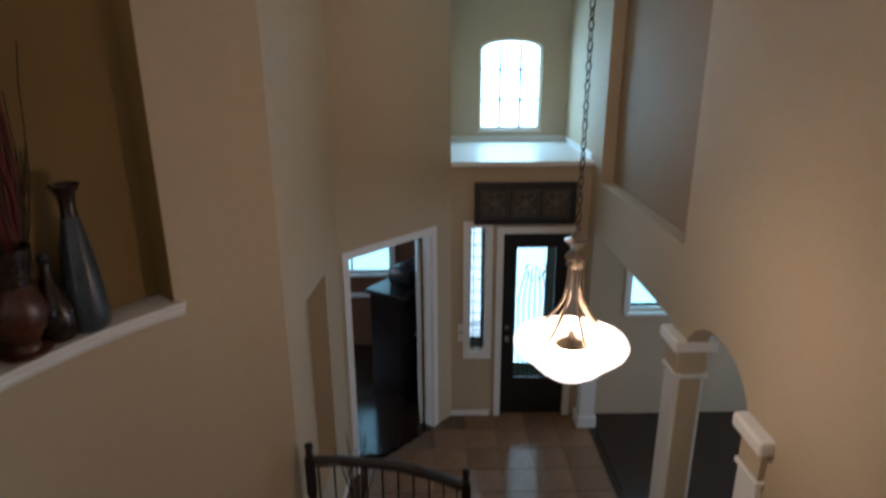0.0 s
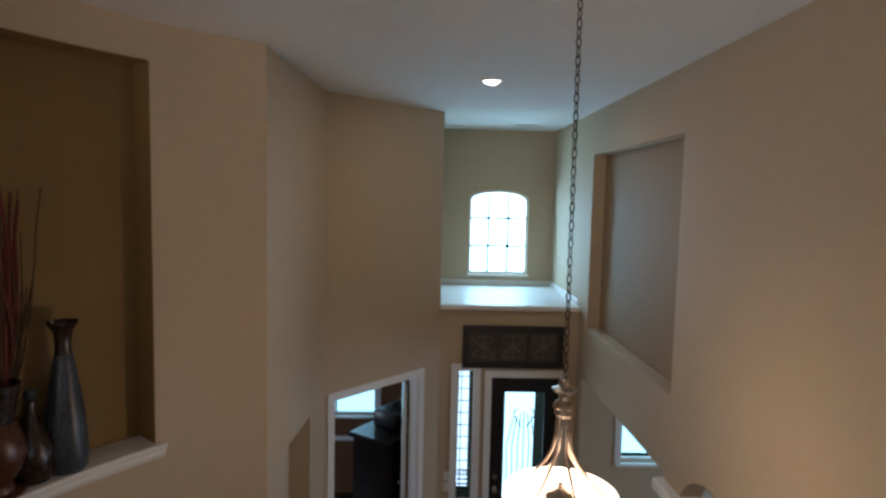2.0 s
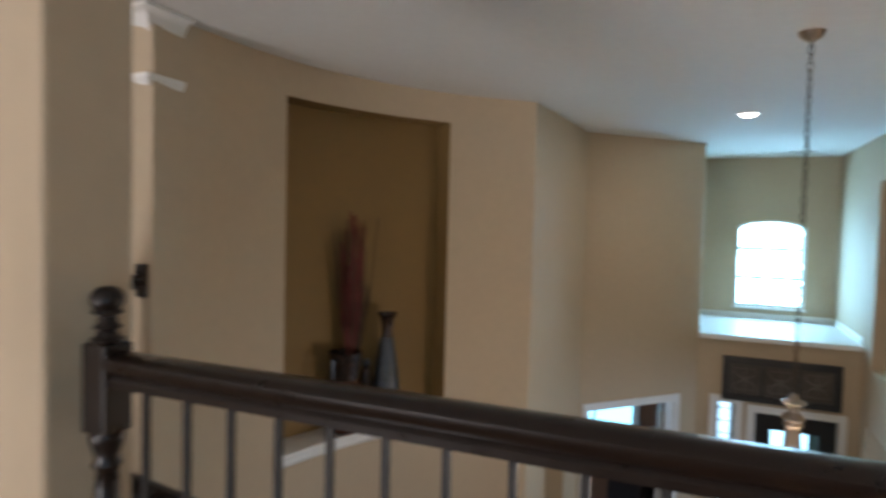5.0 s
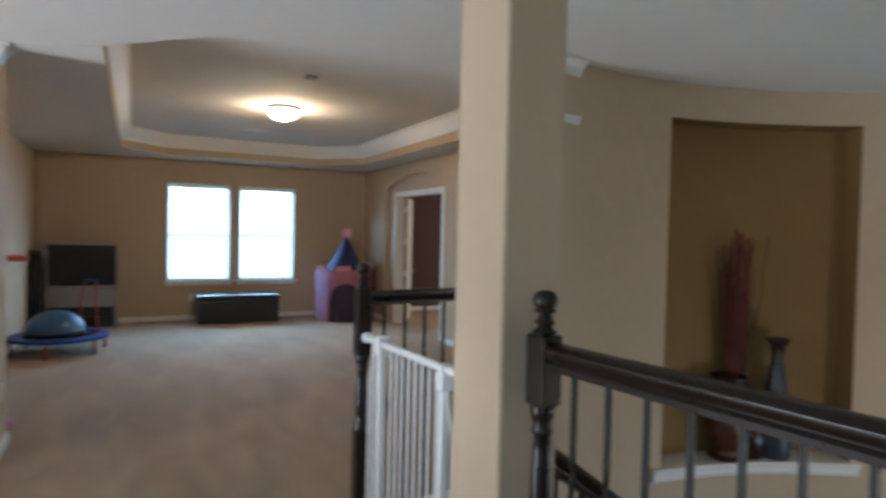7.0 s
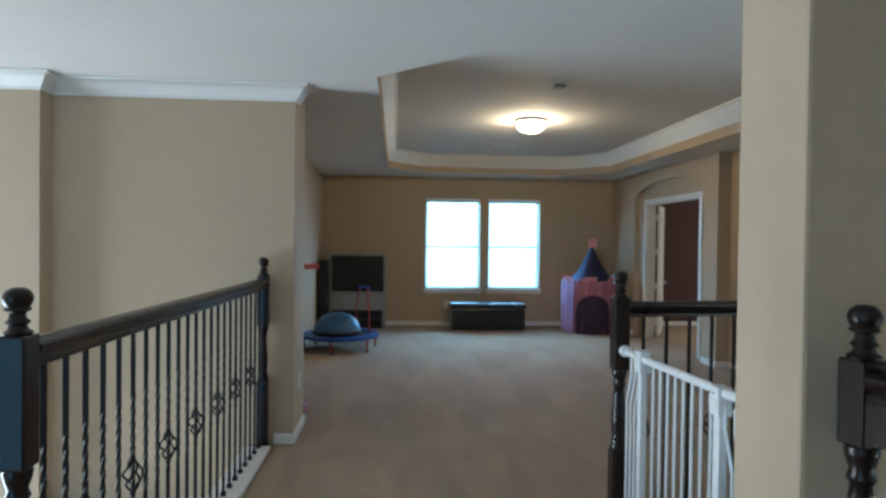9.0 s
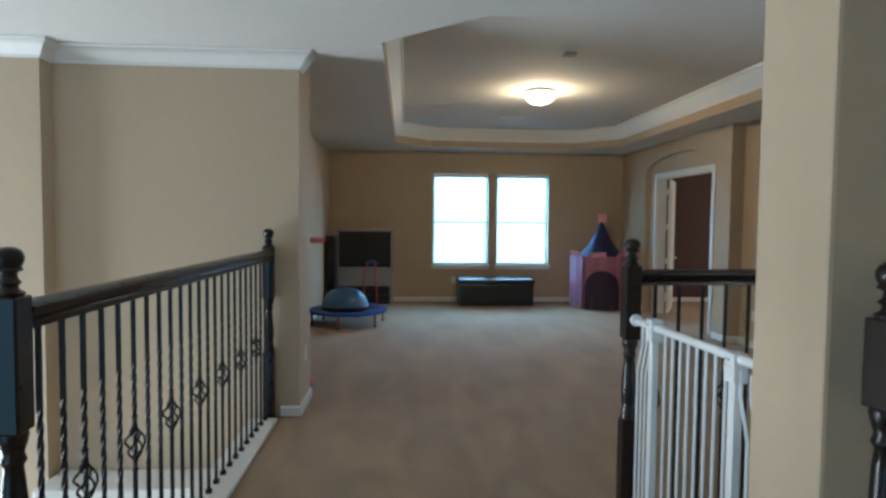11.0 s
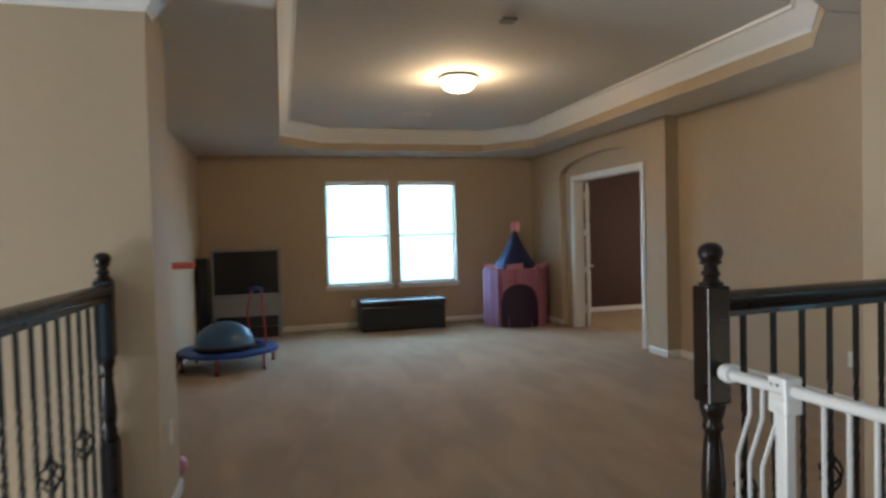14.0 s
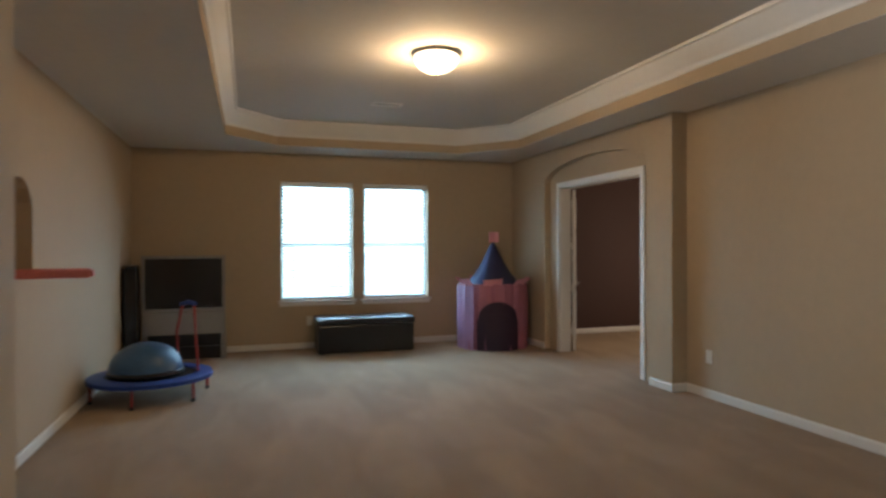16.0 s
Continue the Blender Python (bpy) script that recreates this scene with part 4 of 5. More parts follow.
for y in (gy1 - 0.21, gy0 + 0.24):
    part("gate_post", box(gx - 0.015, gx + 0.015, y - 0.019, y + 0.019, 0.05, gz + 0.01, bevel=0.004), ENAMEL, gate)
    part("latch_housing", box(gx - 0.026, gx + 0.026, y - 0.03, y + 0.03, gz - 0.055, gz + 0.04, bevel=0.006), ENAMEL, gate)
    part("latch_tab", box(gx - 0.03, gx - 0.024, y - 0.022, y + 0.022, gz - 0.02, gz + 0.0, bevel=0.002), PLATE, gate)
    for k in (-0.010, 0.010):
        part("screw", lathe([(0.0, 0), (0.004, 0.0), (0.004, 0.002), (0.0, 0.003)], seg=8), CHROME, gate).matrix_local = pose(gx - 0.03, y + k, gz + 0.02, 0, -90, 0)
for i in range(3):
    for y0, s in ((gy1 - 0.06 - 0.045 * i, -1), (gy0 + 0.06 + 0.06 * i, 1)):
        bow = s * 0.03
        part("curved_bar", tube([(gx, y0 + bow, gz - 0.01), (gx, y0 + bow, gz - 0.09), (gx, y0 - bow * 0.6, gz - 0.22), (gx, y0 - bow * 0.6, 0.06)], 0.0055, 6), ENAMEL, gate)
for i in range(8):
    y = gy0 + 0.30 + 0.066 * i
    if y < gy1 - 0.25:
        part("bar", tube([(gx, y, 0.06), (gx, y, gz + 0.012)], 0.0055, 6), ENAMEL, gate)

# ---- game room things ----
tv = thing("projection_television", pose(-1.015, 8.80, 0, 0, 0, 0), "old silver rear projection television with dark screen on carpet", "television")
part("cabinet", prism([(-0.445, 0.0), (0.445, 0.0), (0.445, 0.16), (0.25, 0.35), (-0.25, 0.35), (-0.445, 0.16)], 0.30, 1.20), BLACKP, tv)
part("bezel", wall_mesh((-0.455, -0.02), (0.455, -0.02), 0.565, 1.225, -0.02, [(0.035, 0.875, 0.605, 1.19)]), SILVER, tv)
part("screen", box(-0.42, 0.42, -0.008, -0.002, 0.605, 1.19), SCREEN, tv, "dark glossy projection screen")
part("speaker_panel", box(-0.455, 0.455, -0.02, -0.001, 0.30, 0.56, bevel=0.008), SILVER, tv, "silver speaker panel")
part("stand", box(-0.40, 0.40, 0.03, 0.33, 0.002, 0.298), BLACKP, tv)
for s in (-1, 1):
    part("stand_side", box(min(s * 0.455, s * 0.40), max(s * 0.455, s * 0.40), -0.02, 0.34, 0.002, 0.298, bevel=0.004), SILVER, tv)
part("shelf", box(-0.399, 0.399, -0.01, 0.028, 0.14, 0.155), BLACKP, tv)
# upright black box for the dark shape between wall and television
speaker = thing("tall_black_box", pose(-1.55, 8.62, 0, 0, 0, 4), "tall narrow black box beside the television", "speaker")
part("cabinet", box(-0.06, 0.075, -0.16, 0.14, 0.002, 1.12, bevel=0.008), BLACKP, speaker)
part("grille", box(-0.052, 0.067, -0.168, -0.161, 0.05, 1.09, bevel=0.003), SCREEN, speaker)

tramp = thing("trampoline", pose(-1.12, 7.02, 0), "small blue exercise trampoline with red handle on carpet", "trampoline")
R = 0.48
part("frame_ring", tube([(R * math.cos(radians(a)), R * math.sin(radians(a)), 0.185) for a in range(0, 360, 12)], 0.016, 8, closed=True), RED, tramp, smooth=True)
part("pad", lathe([(R + 0.03, 0.165), (R + 0.03, 0.20), (R - 0.02, 0.213), (R - 0.11, 0.207), (R - 0.11, 0.195), (R - 0.03, 0.19), (R + 0.02, 0.165)], seg=40), BLUE, tramp, "blue vinyl edge pad", True)
part("mat", lathe([(0.0, 0.190), (R - 0.11, 0.190), (R - 0.11, 0.195), (0.0, 0.196)], seg=32), BLACKP, tramp)
for a in (20, 80, 140, 200, 260, 320):
    x, y = R * math.cos(radians(a)), R * math.sin(radians(a))
    leg = part("leg", tube([(x, y, 0.17), (x * 1.0, y * 1.0, 0.02)], 0.013, 8), RED, tramp, "red painted leg")
    part("rubber_foot", lathe([(0.018, 0.002), (0.018, 0.025), (0.013, 0.03)], x, y, 0, 10), BLACKP, leg)
hx, hy = 0.30, 0.06
for s in (-0.11, 0.11):
    part("handle_post", tube([(hx + s * 0.8, hy - s * 0.9, 0.20), (hx + s * 0.8 - 0.02, hy - s * 0.9, 0.55), (hx + s * 0.5, hy - s * 0.55, 0.80)], 0.011, 8), RED, tramp, smooth=True)
part("foam_grip", tube([(hx - 0.065, hy + 0.07, 0.80), (hx, hy, 0.825), (hx + 0.065, hy - 0.07, 0.81)], 0.018, 8), BLUE, tramp, "pale blue foam grip", True)
dome = thing("balance_dome", pose(-1.16, 7.0, 0.214), "grey blue rubber balance dome lying on the trampoline", "exercise ball")
part("platform", lathe([(0.30, 0.0), (0.315, 0.01), (0.315, 0.03), (0.30, 0.04)], seg=36), BLACKP, dome)
prof = [(0.30 * math.cos(radians(a)), 0.04 + 0.235 * math.sin(radians(a))) for a in range(0, 90, 9)] + [(0.0, 0.275)]
part("dome", lathe(prof, seg=40), DOME, dome, smooth=True)

chest = thing("storage_bench", pose(1.11, 8.83, 0), "black leather storage bench under the windows", "bench")
part("body", box(-0.60, 0.60, -0.24, 0.24, 0.012, 0.35, bevel=0.012), LEATHER, chest)
part("lid", box(-0.615, 0.615, -0.255, 0.255, 0.352, 0.44, bevel=0.025), LEATHER, chest, "padded black lid", True)
for sx in (-0.55, 0.55):
    for sy in (-0.19, 0.19):
        part("foot", box(sx - 0.025, sx + 0.025, sy - 0.025, sy + 0.025, 0.001, 0.012), BLACKP, chest)

castle = thing("play_tent", pose(2.80, 8.60, 0, 0, 0, -14), "pink and navy castle play tent on carpet", "play tent")
CR = 0.45
wall = bmesh.new()
rings = []
N = 72
for h, k in ((0.002, 1.0), (0.3, 0.985), (0.6, 0.99), (0.84, 0.97)):
    rings.append([wall.verts.new(((CR * k + 0.015 * math.sin(i * 0.9 + h * 3) + 0.012 * math.sin(i * 2.3 - h * 2)) * math.cos(2 * math.pi * i / N), (CR * k + 0.015 * math.sin(i * 0.9 + h * 3) + 0.012 * math.sin(i * 2.3 - h * 2)) * math.sin(2 * math.pi * i / N), h)) for i in range(N)])
for p, q in zip(rings, rings[1:]):
    for i in range(N):
        wall.faces.new((p[i], p[(i + 1) % N], q[(i + 1) % N], q[i]))
part("wall", wall, PINK, castle, "pink nylon wall with soft folds", True)
panel = bmesh.new()
side = [[panel.verts.new(((CR + 0.018 + e + 0.012 * math.sin(k * 1.9)) * math.cos(radians(a)), (CR + 0.018 + e + 0.012 * math.sin(k * 1.9)) * math.sin(radians(a)), h)) for e in (0.0, 0.004) for h in (0.004, 0.815)] for k, a in enumerate(range(176, 236, 5))]
for p, q in zip(side, side[1:]):
    panel.faces.new((p[0], p[1], q[1], q[0])), panel.faces.new((p[2], q[2], q[3], p[3])), panel.faces.new((p[1], p[3], q[3], q[1]))
part("side_panel", panel, LILAC, castle, "lilac nylon side panel with folds", True)
for i in range(7):
    a = 360 / 7 * i + 262
    bm = bmesh.new()
    v = [bm.verts.new((r * math.cos(radians(a + d)), r * math.sin(radians(a + d)), h)) for e in (0.0, -0.010) for d, h, r in ((-15, 0.82, CR + e - 0.012), (15, 0.82, CR + e - 0.012), (13.5, 0.915, CR + 0.055 + e), (-14.5, 0.895, CR + 0.045 + e))]
    for q in ((0, 1, 2, 3), (7, 6, 5, 4), (0, 4, 5, 1), (1, 5, 6, 2), (2, 6, 7, 3), (3, 7, 4, 0)):
        bm.faces.new([v[k] for k in q])
    part("battlement", bm, PALEPINK, castle, "pale pink battlement flap")
tent = bmesh.new()
rows = []
for r, h in ((0.38, 0.80), (0.33, 0.86), (0.265, 0.94), (0.18, 1.06), (0.105, 1.20), (0.04, 1.33), (0.006, 1.38)):
    rows.append([tent.verts.new((r * (1 - 0.045 * abs(math.sin(4 * q))) * math.cos(q), r * (1 - 0.045 * abs(math.sin(4 * q))) * math.sin(q), h - 0.02 * r * math.cos(8 * q))) for q in [2 * math.pi * k / 48 for k in range(48)]])
for p, q in zip(rows, rows[1:]):
    for k in range(48):
        tent.faces.new((p[k], p[(k + 1) % 48], q[(k + 1) % 48], q[k]))
part("roof", tent, NAVY, castle, "navy sagging cone roof", True)
gore = bmesh.new()
strip = [[gore.verts.new(((r * (1 - 0.045 * abs(math.sin(4 * q))) + 0.006) * math.cos(q), (r * (1 - 0.045 * abs(math.sin(4 * q))) + 0.006) * math.sin(q), h - 0.02 * r * math.cos(8 * q) + 0.003)) for q in [radians(188 + 52 * k / 7) for k in range(8)]] for r, h in ((0.38, 0.80), (0.33, 0.86), (0.265, 0.94), (0.18, 1.06), (0.105, 1.20), (0.04, 1.33))]
for p, q in zip(strip, strip[1:]):
    for k in range(7):
        gore.faces.new((p[k], p[k + 1], q[k + 1], q[k]))
part("roof_panel", gore, SKY, castle, "lighter blue roof panel", True)
bm = bmesh.new()
cols = []
for k in range(-8, 9):
    sx = 0.265 * k / 8
    hi = 0.36 + 0.26 * math.sqrt(max(0.0, 1 - (k / 8) ** 2))
    cols.append([bm.verts.new(((CR + e) * math.sin(sx / CR), -(CR + e) * math.cos(sx / CR), h)) for e in (0.016, 0.020) for h in (0.004, hi)])
for p, q in zip(cols, cols[1:]):
    bm.faces.new((p[0], q[0], q[1], p[1])), bm.faces.new((p[2], p[3], q[3], q[2])), bm.faces.new((p[1], q[1], q[3], p[3]))
part("doorway", bm, PLUM, castle, "dark arched doorway flap")
part("flag_pole", tube([(0, 0, 1.36), (0, 0, 1.47)], 0.006, 6), PINK, castle)
part("flag", prism([(-0.05, 0.006), (0.03, 0.02), (0.085, 0.004), (0.08, -0.016), (0.02, -0.004), (-0.045, -0.012)], 1.37, 1.51), PALEPINK, castle, "small pink flag")

toy = thing("foam_plank", pose(-1.60, 5.20, 1.142, 0, 0, 8), "coral pink foam plank lying in the wall niche", "toy")
part("plank", box(-0.16, 0.40, -0.07, 0.07, 0.0, 0.055, bevel=0.015), CORAL, toy)
part("end_cap", box(0.401, 0.412, -0.06, 0.06, 0.008, 0.047, bevel=0.004), CORAL, toy)
cush = thing("floor_toy", pose(-1.22, 3.98, 0, 0, 0, 20), "pale pink plush toy on the carpet by the wall", "toy")
part("body", lathe([(0.0, 0.001), (0.08, 0.003), (0.11, 0.03), (0.10, 0.07), (0.06, 0.10), (0.0, 0.11)], seg=20), PINK, cush, smooth=True)
part("ear", lathe([(0.0, 0.08), (0.03, 0.09), (0.025, 0.13), (0.0, 0.14)], 0.03, 0.02, 0, 12), PINK, cush, smooth=True)

lamp = thing("ceiling_lamp", pose(1.10, 5.60, ZT), "flush ceiling lamp with lit frosted bowl", "ceiling lamp")
part("pan", lathe([(0.0, -0.001), (0.13, -0.001), (0.135, -0.010), (0.135, -0.018), (0.0, -0.019)], seg=40), WHITE, lamp, smooth=True)
part("rim", lathe([(0.134, -0.0185), (0.172, -0.0195), (0.177, -0.024), (0.170, -0.028)], seg=40), RIMMETAL, lamp, "brushed metal rim", True)
b = part("bowl", lathe([(0.169, -0.026), (0.164, -0.065), (0.135, -0.11), (0.09, -0.135), (0.04, -0.147), (0.0, -0.15)], seg=40), GLOW, lamp, "lit frosted glass bowl", True)
b.visible_shadow = False
part("finial", lathe([(0.012, -0.149), (0.014, -0.158), (0.006, -0.17), (0.0, -0.172)], seg=12), NICKEL, lamp)
smoke = thing("ceiling_sensor", pose(1.01, 4.07, ZT), "small square grey ceiling grille", "ceiling vent")
part("body", box(-0.05, 0.05, -0.05, 0.05, -0.022, -0.001, bevel=0.006), SILVER, smoke)


def vent(m, w, d, label="white ceiling air vent with slats"):
    ob = thing("ceiling_vent", m, label, "ceiling vent")
    part("frame", wall_mesh((-w / 2, -0.003), (w / 2, -0.003), -d / 2, d / 2, 0.006, [(0.02, w - 0.02, -d / 2 + 0.02, d / 2 - 0.02)]), WHITE, ob)
    part("backing", box(-w / 2 + 0.02, w / 2 - 0.02, -0.002, 0.0, -d / 2 + 0.02, d / 2 - 0.02), BLACKP, ob)
    for k in range(3):
        z = -d / 2 + 0.045 + (d - 0.09) * k / 2
        part("slat", box(-w / 2 + 0.02, w / 2 - 0.02, -0.006, -0.003, z - 0.0035, z + 0.0025), WHITE, ob)
    return ob


vent(Matrix.Translation((1.10, 7.36, ZT - 0.002)) @ pose(0, 0, 0, 90, 0, 0), 0.32, 0.16)
vent(FM @ Matrix.Translation((9.2, -2.05, ZH - 0.002)) @ pose(0, 0, 0, 90, 0, 90), 0.34, 0.16)


def outlet(m, switch=False):
    ob = thing("light_switch" if switch else "wall_outlet", m, "white wall switch plate" if switch else "white wall outlet plate", "switch" if switch else "outlet")
    part("plate", box(-0.036, 0.036, -0.006, -0.001, -0.058, 0.058, bevel=0.002), PLATE, ob)
    if switch:
        part("toggle", box(-0.006, 0.006, -0.018, -0.0065, -0.012, 0.012, bevel=0.002), PLATE, ob)
    else:
        for z in (-0.022, 0.022):
            part("socket", box(-0.015, 0.015, -0.008, -0.0065, z - 0.014, z + 0.014, bevel=0.002), WHITE, ob)


outlet(pose(3.50, 5.40, 0.36, 0, 0, -90))
outlet(pose(3.50, 3.68, 0.36, 0, 0, -90))
outlet(pose(0.46, 9.18, 0.36, 0, 0, 0))
outlet(pose(-1.11, 3.45, 0.40, 0, 0, 90))

# ---- foyer things ----
pend = thing("pendant_lamp", FM @ pose(3.695, -1.385, -0.17), "bronze chain pendant with lit alabaster bowl over the foyer", "pendant lamp")
bowl = [(0.0, -0.035), (0.05, -0.026), (0.115, 0.005), (0.165, 0.042), (0.197, 0.075), (0.226, 0.105), (0.26, 0.132), (0.287, 0.158), (0.295, 0.18), (0.285, 0.202), (0.265, 0.208), (0.275, 0.197), (0.283, 0.18), (0.274, 0.162), (0.24, 0.138), (0.19, 0.11), (0.165, 0.08), (0.14, 0.045), (0.09, 0.008), (0.0, -0.02)]
pb = part("bowl", lathe(bowl, seg=48), PGLOW, pend, "lit swirled alabaster glass bowl", True)
pb.visible_shadow = False
part("bottom_finial", lathe([(0.0, -0.075), (0.012, -0.07), (0.018, -0.055), (0.012, -0.045), (0.03, -0.037), (0.0, -0.035)], seg=14), NICKEL, pend, smooth=True)
part("centre_hub", lathe([(0.0, 0.155), (0.07, 0.16), (0.085, 0.172), (0.07, 0.188), (0.035, 0.20), (0.02, 0.22), (0.016, 0.245), (0.0, 0.25)], seg=18), NICKEL, pend, smooth=True)
for k in range(6):
    a = radians(60 * k + 10)
    pts = [(0.028, 0.60), (0.034, 0.50), (0.05, 0.42), (0.085, 0.35), (0.15, 0.27), (0.225, 0.20), (0.265, 0.18)]
    part("arm", tube([(r * math.cos(a), r * math.sin(a), h) for r, h in pts], [0.010, 0.010, 0.009, 0.009, 0.008, 0.007, 0.006], 8), NICKEL, pend, smooth=True)
part("crown", lathe([(0.0, 0.585), (0.032, 0.59), (0.05, 0.61), (0.042, 0.63), (0.058, 0.645), (0.05, 0.665), (0.025, 0.68), (0.022, 0.70), (0.05, 0.72), (0.065, 0.735), (0.03, 0.75), (0.015, 0.78), (0.0, 0.785)], seg=20), NICKEL, pend, smooth=True)
z, k = 0.78, 0
link_me = None
while z < ZH + 0.11:
    bm = bmesh.new()
    if link_me is None:
        tube([(0.012 * math.cos(radians(q)), 0, 0.026 * math.sin(radians(q)) + 0.026) for q in range(0, 360, 30)], 0.0035, 6, bm, closed=True)
        o = part("chain_link", bm, BRONZE, pend)
        link_me = o
    else:
        bm.free()
        o = link_me.copy()
        scene.collection.objects.link(o)
    o.location = (0, 0, z)
    o.rotation_euler = (0, 0, radians(90 * (k % 2) + 20))
    z, k = z + 0.044, k + 1
part("canopy", lathe([(0.0, ZH + 0.11), (0.012, ZH + 0.115), (0.05, ZH + 0.135), (0.065, ZH + 0.168), (0.0, ZH + 0.169)], seg=20), NICKEL, pend, smooth=True)

can = thing("recessed_lamp", FM @ pose(6.12, -1.225, ZH), "recessed ceiling lamp, lit", "recessed lamp")
part("trim_ring", lathe([(0.075, -0.001), (0.10, -0.001), (0.10, -0.008), (0.085, -0.012), (0.075, -0.006)], seg=32), WHITE, can, smooth=True)
b = part("lamp_face", lathe([(0.0, -0.036), (0.03, -0.033), (0.058, -0.022), (0.074, -0.003), (0.0, -0.001)], seg=32), CANGLOW, can, "lit lamp face")
b.visible_shadow = False

pic = thing("relief_picture", FM @ pose(8.128, -1.79, -0.31, 0, 0, -90), "black framed triptych of carved relief panels over the door", "picture")
part("frame", wall_mesh((-0.625, -0.045), (0.625, -0.045), -0.265, 0.265, -0.044, [(0.075 + 0.375 * i, 0.425 + 0.375 * i, -0.185, 0.185) for i in range(3)]), BLACKP, pic, "black wooden frame")
for i in range(3):
    x = -0.375 + 0.375 * i
    pn = part("relief_panel", box(x - 0.174, x + 0.174, -0.028, -0.006, -0.184, 0.184), CANVAS, pic, "mottled carved panel")
    for sx in (-1, 1):
        for sz in (-1, 1):
            part("scroll", tube([(x + sx * (0.02 + 0.10 * math.sin(q * 0.42)), -0.03, sz * (0.015 + 0.145 * (q / 8) * (1.1 - 0.3 * math.cos(q * 0.8)))) for q in range(9)], [0.011 - 0.0008 * q for q in range(9)], 6), RELIEF, pn)
    part("stem", tube([(x, -0.03, -0.16), (x + 0.008, -0.034, 0.0), (x, -0.03, 0.16)], 0.008, 6), RELIEF, pn)
    part("boss", lathe([(0.0, -0.012), (0.03, -0.008), (0.04, 0.0), (0.0, 0.0)], seg=14), RELIEF, pn).matrix_local = pose(x, -0.028, 0, -90, 0, 0)
for z in (-1.98, -2.12):
    outlet(FM @ pose(8.13, -1.005, z, 0, 0, -90), True)

# display niche
NS = NZ[0] + 0.021


def on_sill(a, r, k=1.0):
    p = polar(a, RC + r)
    return FM @ pose(p[0], p[1], NS) @ Matrix.Scale(k, 4)


vase = thing("tall_vase", on_sill(59.6, 0.07, 1.12), "tall slender mottled blue grey ceramic vase with flared dark rim", "vase")
part("body", lathe([(0.0, 0.0), (0.085, 0.0), (0.10, 0.02), (0.105, 0.08), (0.09, 0.30), (0.06, 0.50), (0.042, 0.60), (0.0, 0.60)], seg=32), GREYBLUE, vase, smooth=True)
part("neck", lathe([(0.041, 0.601), (0.036, 0.66), (0.045, 0.72), (0.072, 0.765), (0.07, 0.772), (0.04, 0.72), (0.03, 0.66), (0.0, 0.65)], seg=28), DARKPOT, vase, "dark flared neck", True)
bot = thing("bottle_vase", on_sill(62.9, 0.09, 1.2), "dark brown glazed bottle vase", "vase")
part("body", lathe([(0.0, 0.0), (0.07, 0.0), (0.095, 0.05), (0.09, 0.16), (0.05, 0.25), (0.025, 0.31), (0.022, 0.37), (0.0, 0.372)], seg=28), DARKPOT, bot, smooth=True)
part("stopper", lathe([(0.0, 0.373), (0.02, 0.376), (0.03, 0.40), (0.018, 0.425), (0.0, 0.43)], seg=16), GREYBLUE, bot, smooth=True)
pot = thing("copper_jar", on_sill(66.8, 0.06, 1.2), "copper brown ceramic jar with dark patterned neck", "vase")
part("body", lathe([(0.0, 0.0), (0.07, 0.0), (0.075, 0.03), (0.06, 0.06), (0.10, 0.12), (0.125, 0.20), (0.10, 0.29), (0.08, 0.33), (0.0, 0.33)], seg=32), BROWNPOT, pot, smooth=True)
part("neck", lathe([(0.079, 0.331), (0.085, 0.40), (0.10, 0.46), (0.105, 0.50), (0.098, 0.50), (0.08, 0.42), (0.0, 0.40)], seg=28), DARKPOT, pot, "dark banded neck", True)
for sx in (-1, 1):
    part("handle", tube([(sx * 0.09, 0, 0.46), (sx * 0.15, 0, 0.47), (sx * 0.15, 0, 0.36), (sx * 0.10, 0, 0.28)], 0.014, 8), DARKPOT, pot, smooth=True)
part("foot_bowl", lathe([(0.06, 0.0), (0.09, 0.002), (0.11, 0.018), (0.09, 0.03), (0.07, 0.031)], seg=24), BROWNPOT, pot, smooth=True)
br = thing("dried_branches", on_sill(64.9, 0.13, 1.05), "tall bundle of dried red branches standing in a dark vase", "dried plant")
part("vase", lathe([(0.0, 0.0), (0.05, 0.0), (0.062, 0.08), (0.058, 0.22), (0.04, 0.32), (0.045, 0.36), (0.038, 0.36), (0.03, 0.32), (0.0, 0.30)], seg=24), DARKPOT, br, smooth=True)
rnd = random.Random(4)
for i in range(70):
    a, tilt, ln = rnd.uniform(0, 6.28), rnd.uniform(0.0, 0.15) * (1 if i < 40 else 2.0), rnd.uniform(0.8, 1.40)
    pts, rad = [], []
    for q in range(7):
        u = q / 6
        pts.append((0.012 * math.cos(a * 3) + tilt * ln * u * math.cos(a) + 0.02 * math.sin(6 * u + a), 0.3 * tilt * ln * u * math.sin(a) + 0.012 * math.sin(a) + 0.012 * math.sin(9 * u + a), 0.30 + (ln - 0.12) * u))
        rad.append(0.013 * (1 - 0.45 * u) if i < 40 else 0.0035)
    part("branch", tube(pts, rad, 6), BRANCH if i < 40 else TWIG, br)

# foyer floor plant, columns of the dining opening, study and dining furniture
plant = thing("twig_arrangement", FM @ pose(5.62, 0.05, ZG), "dark floor vase with dry twigs by the wall", "dried plant")
part("vase", lathe([(0.0, 0.002), (0.10, 0.002), (0.15, 0.12), (0.16, 0.30), (0.10, 0.48), (0.07, 0.56), (0.09, 0.62), (0.08, 0.62), (0.05, 0.55), (0.0, 0.5)], seg=28), DARKPOT, plant, smooth=True)
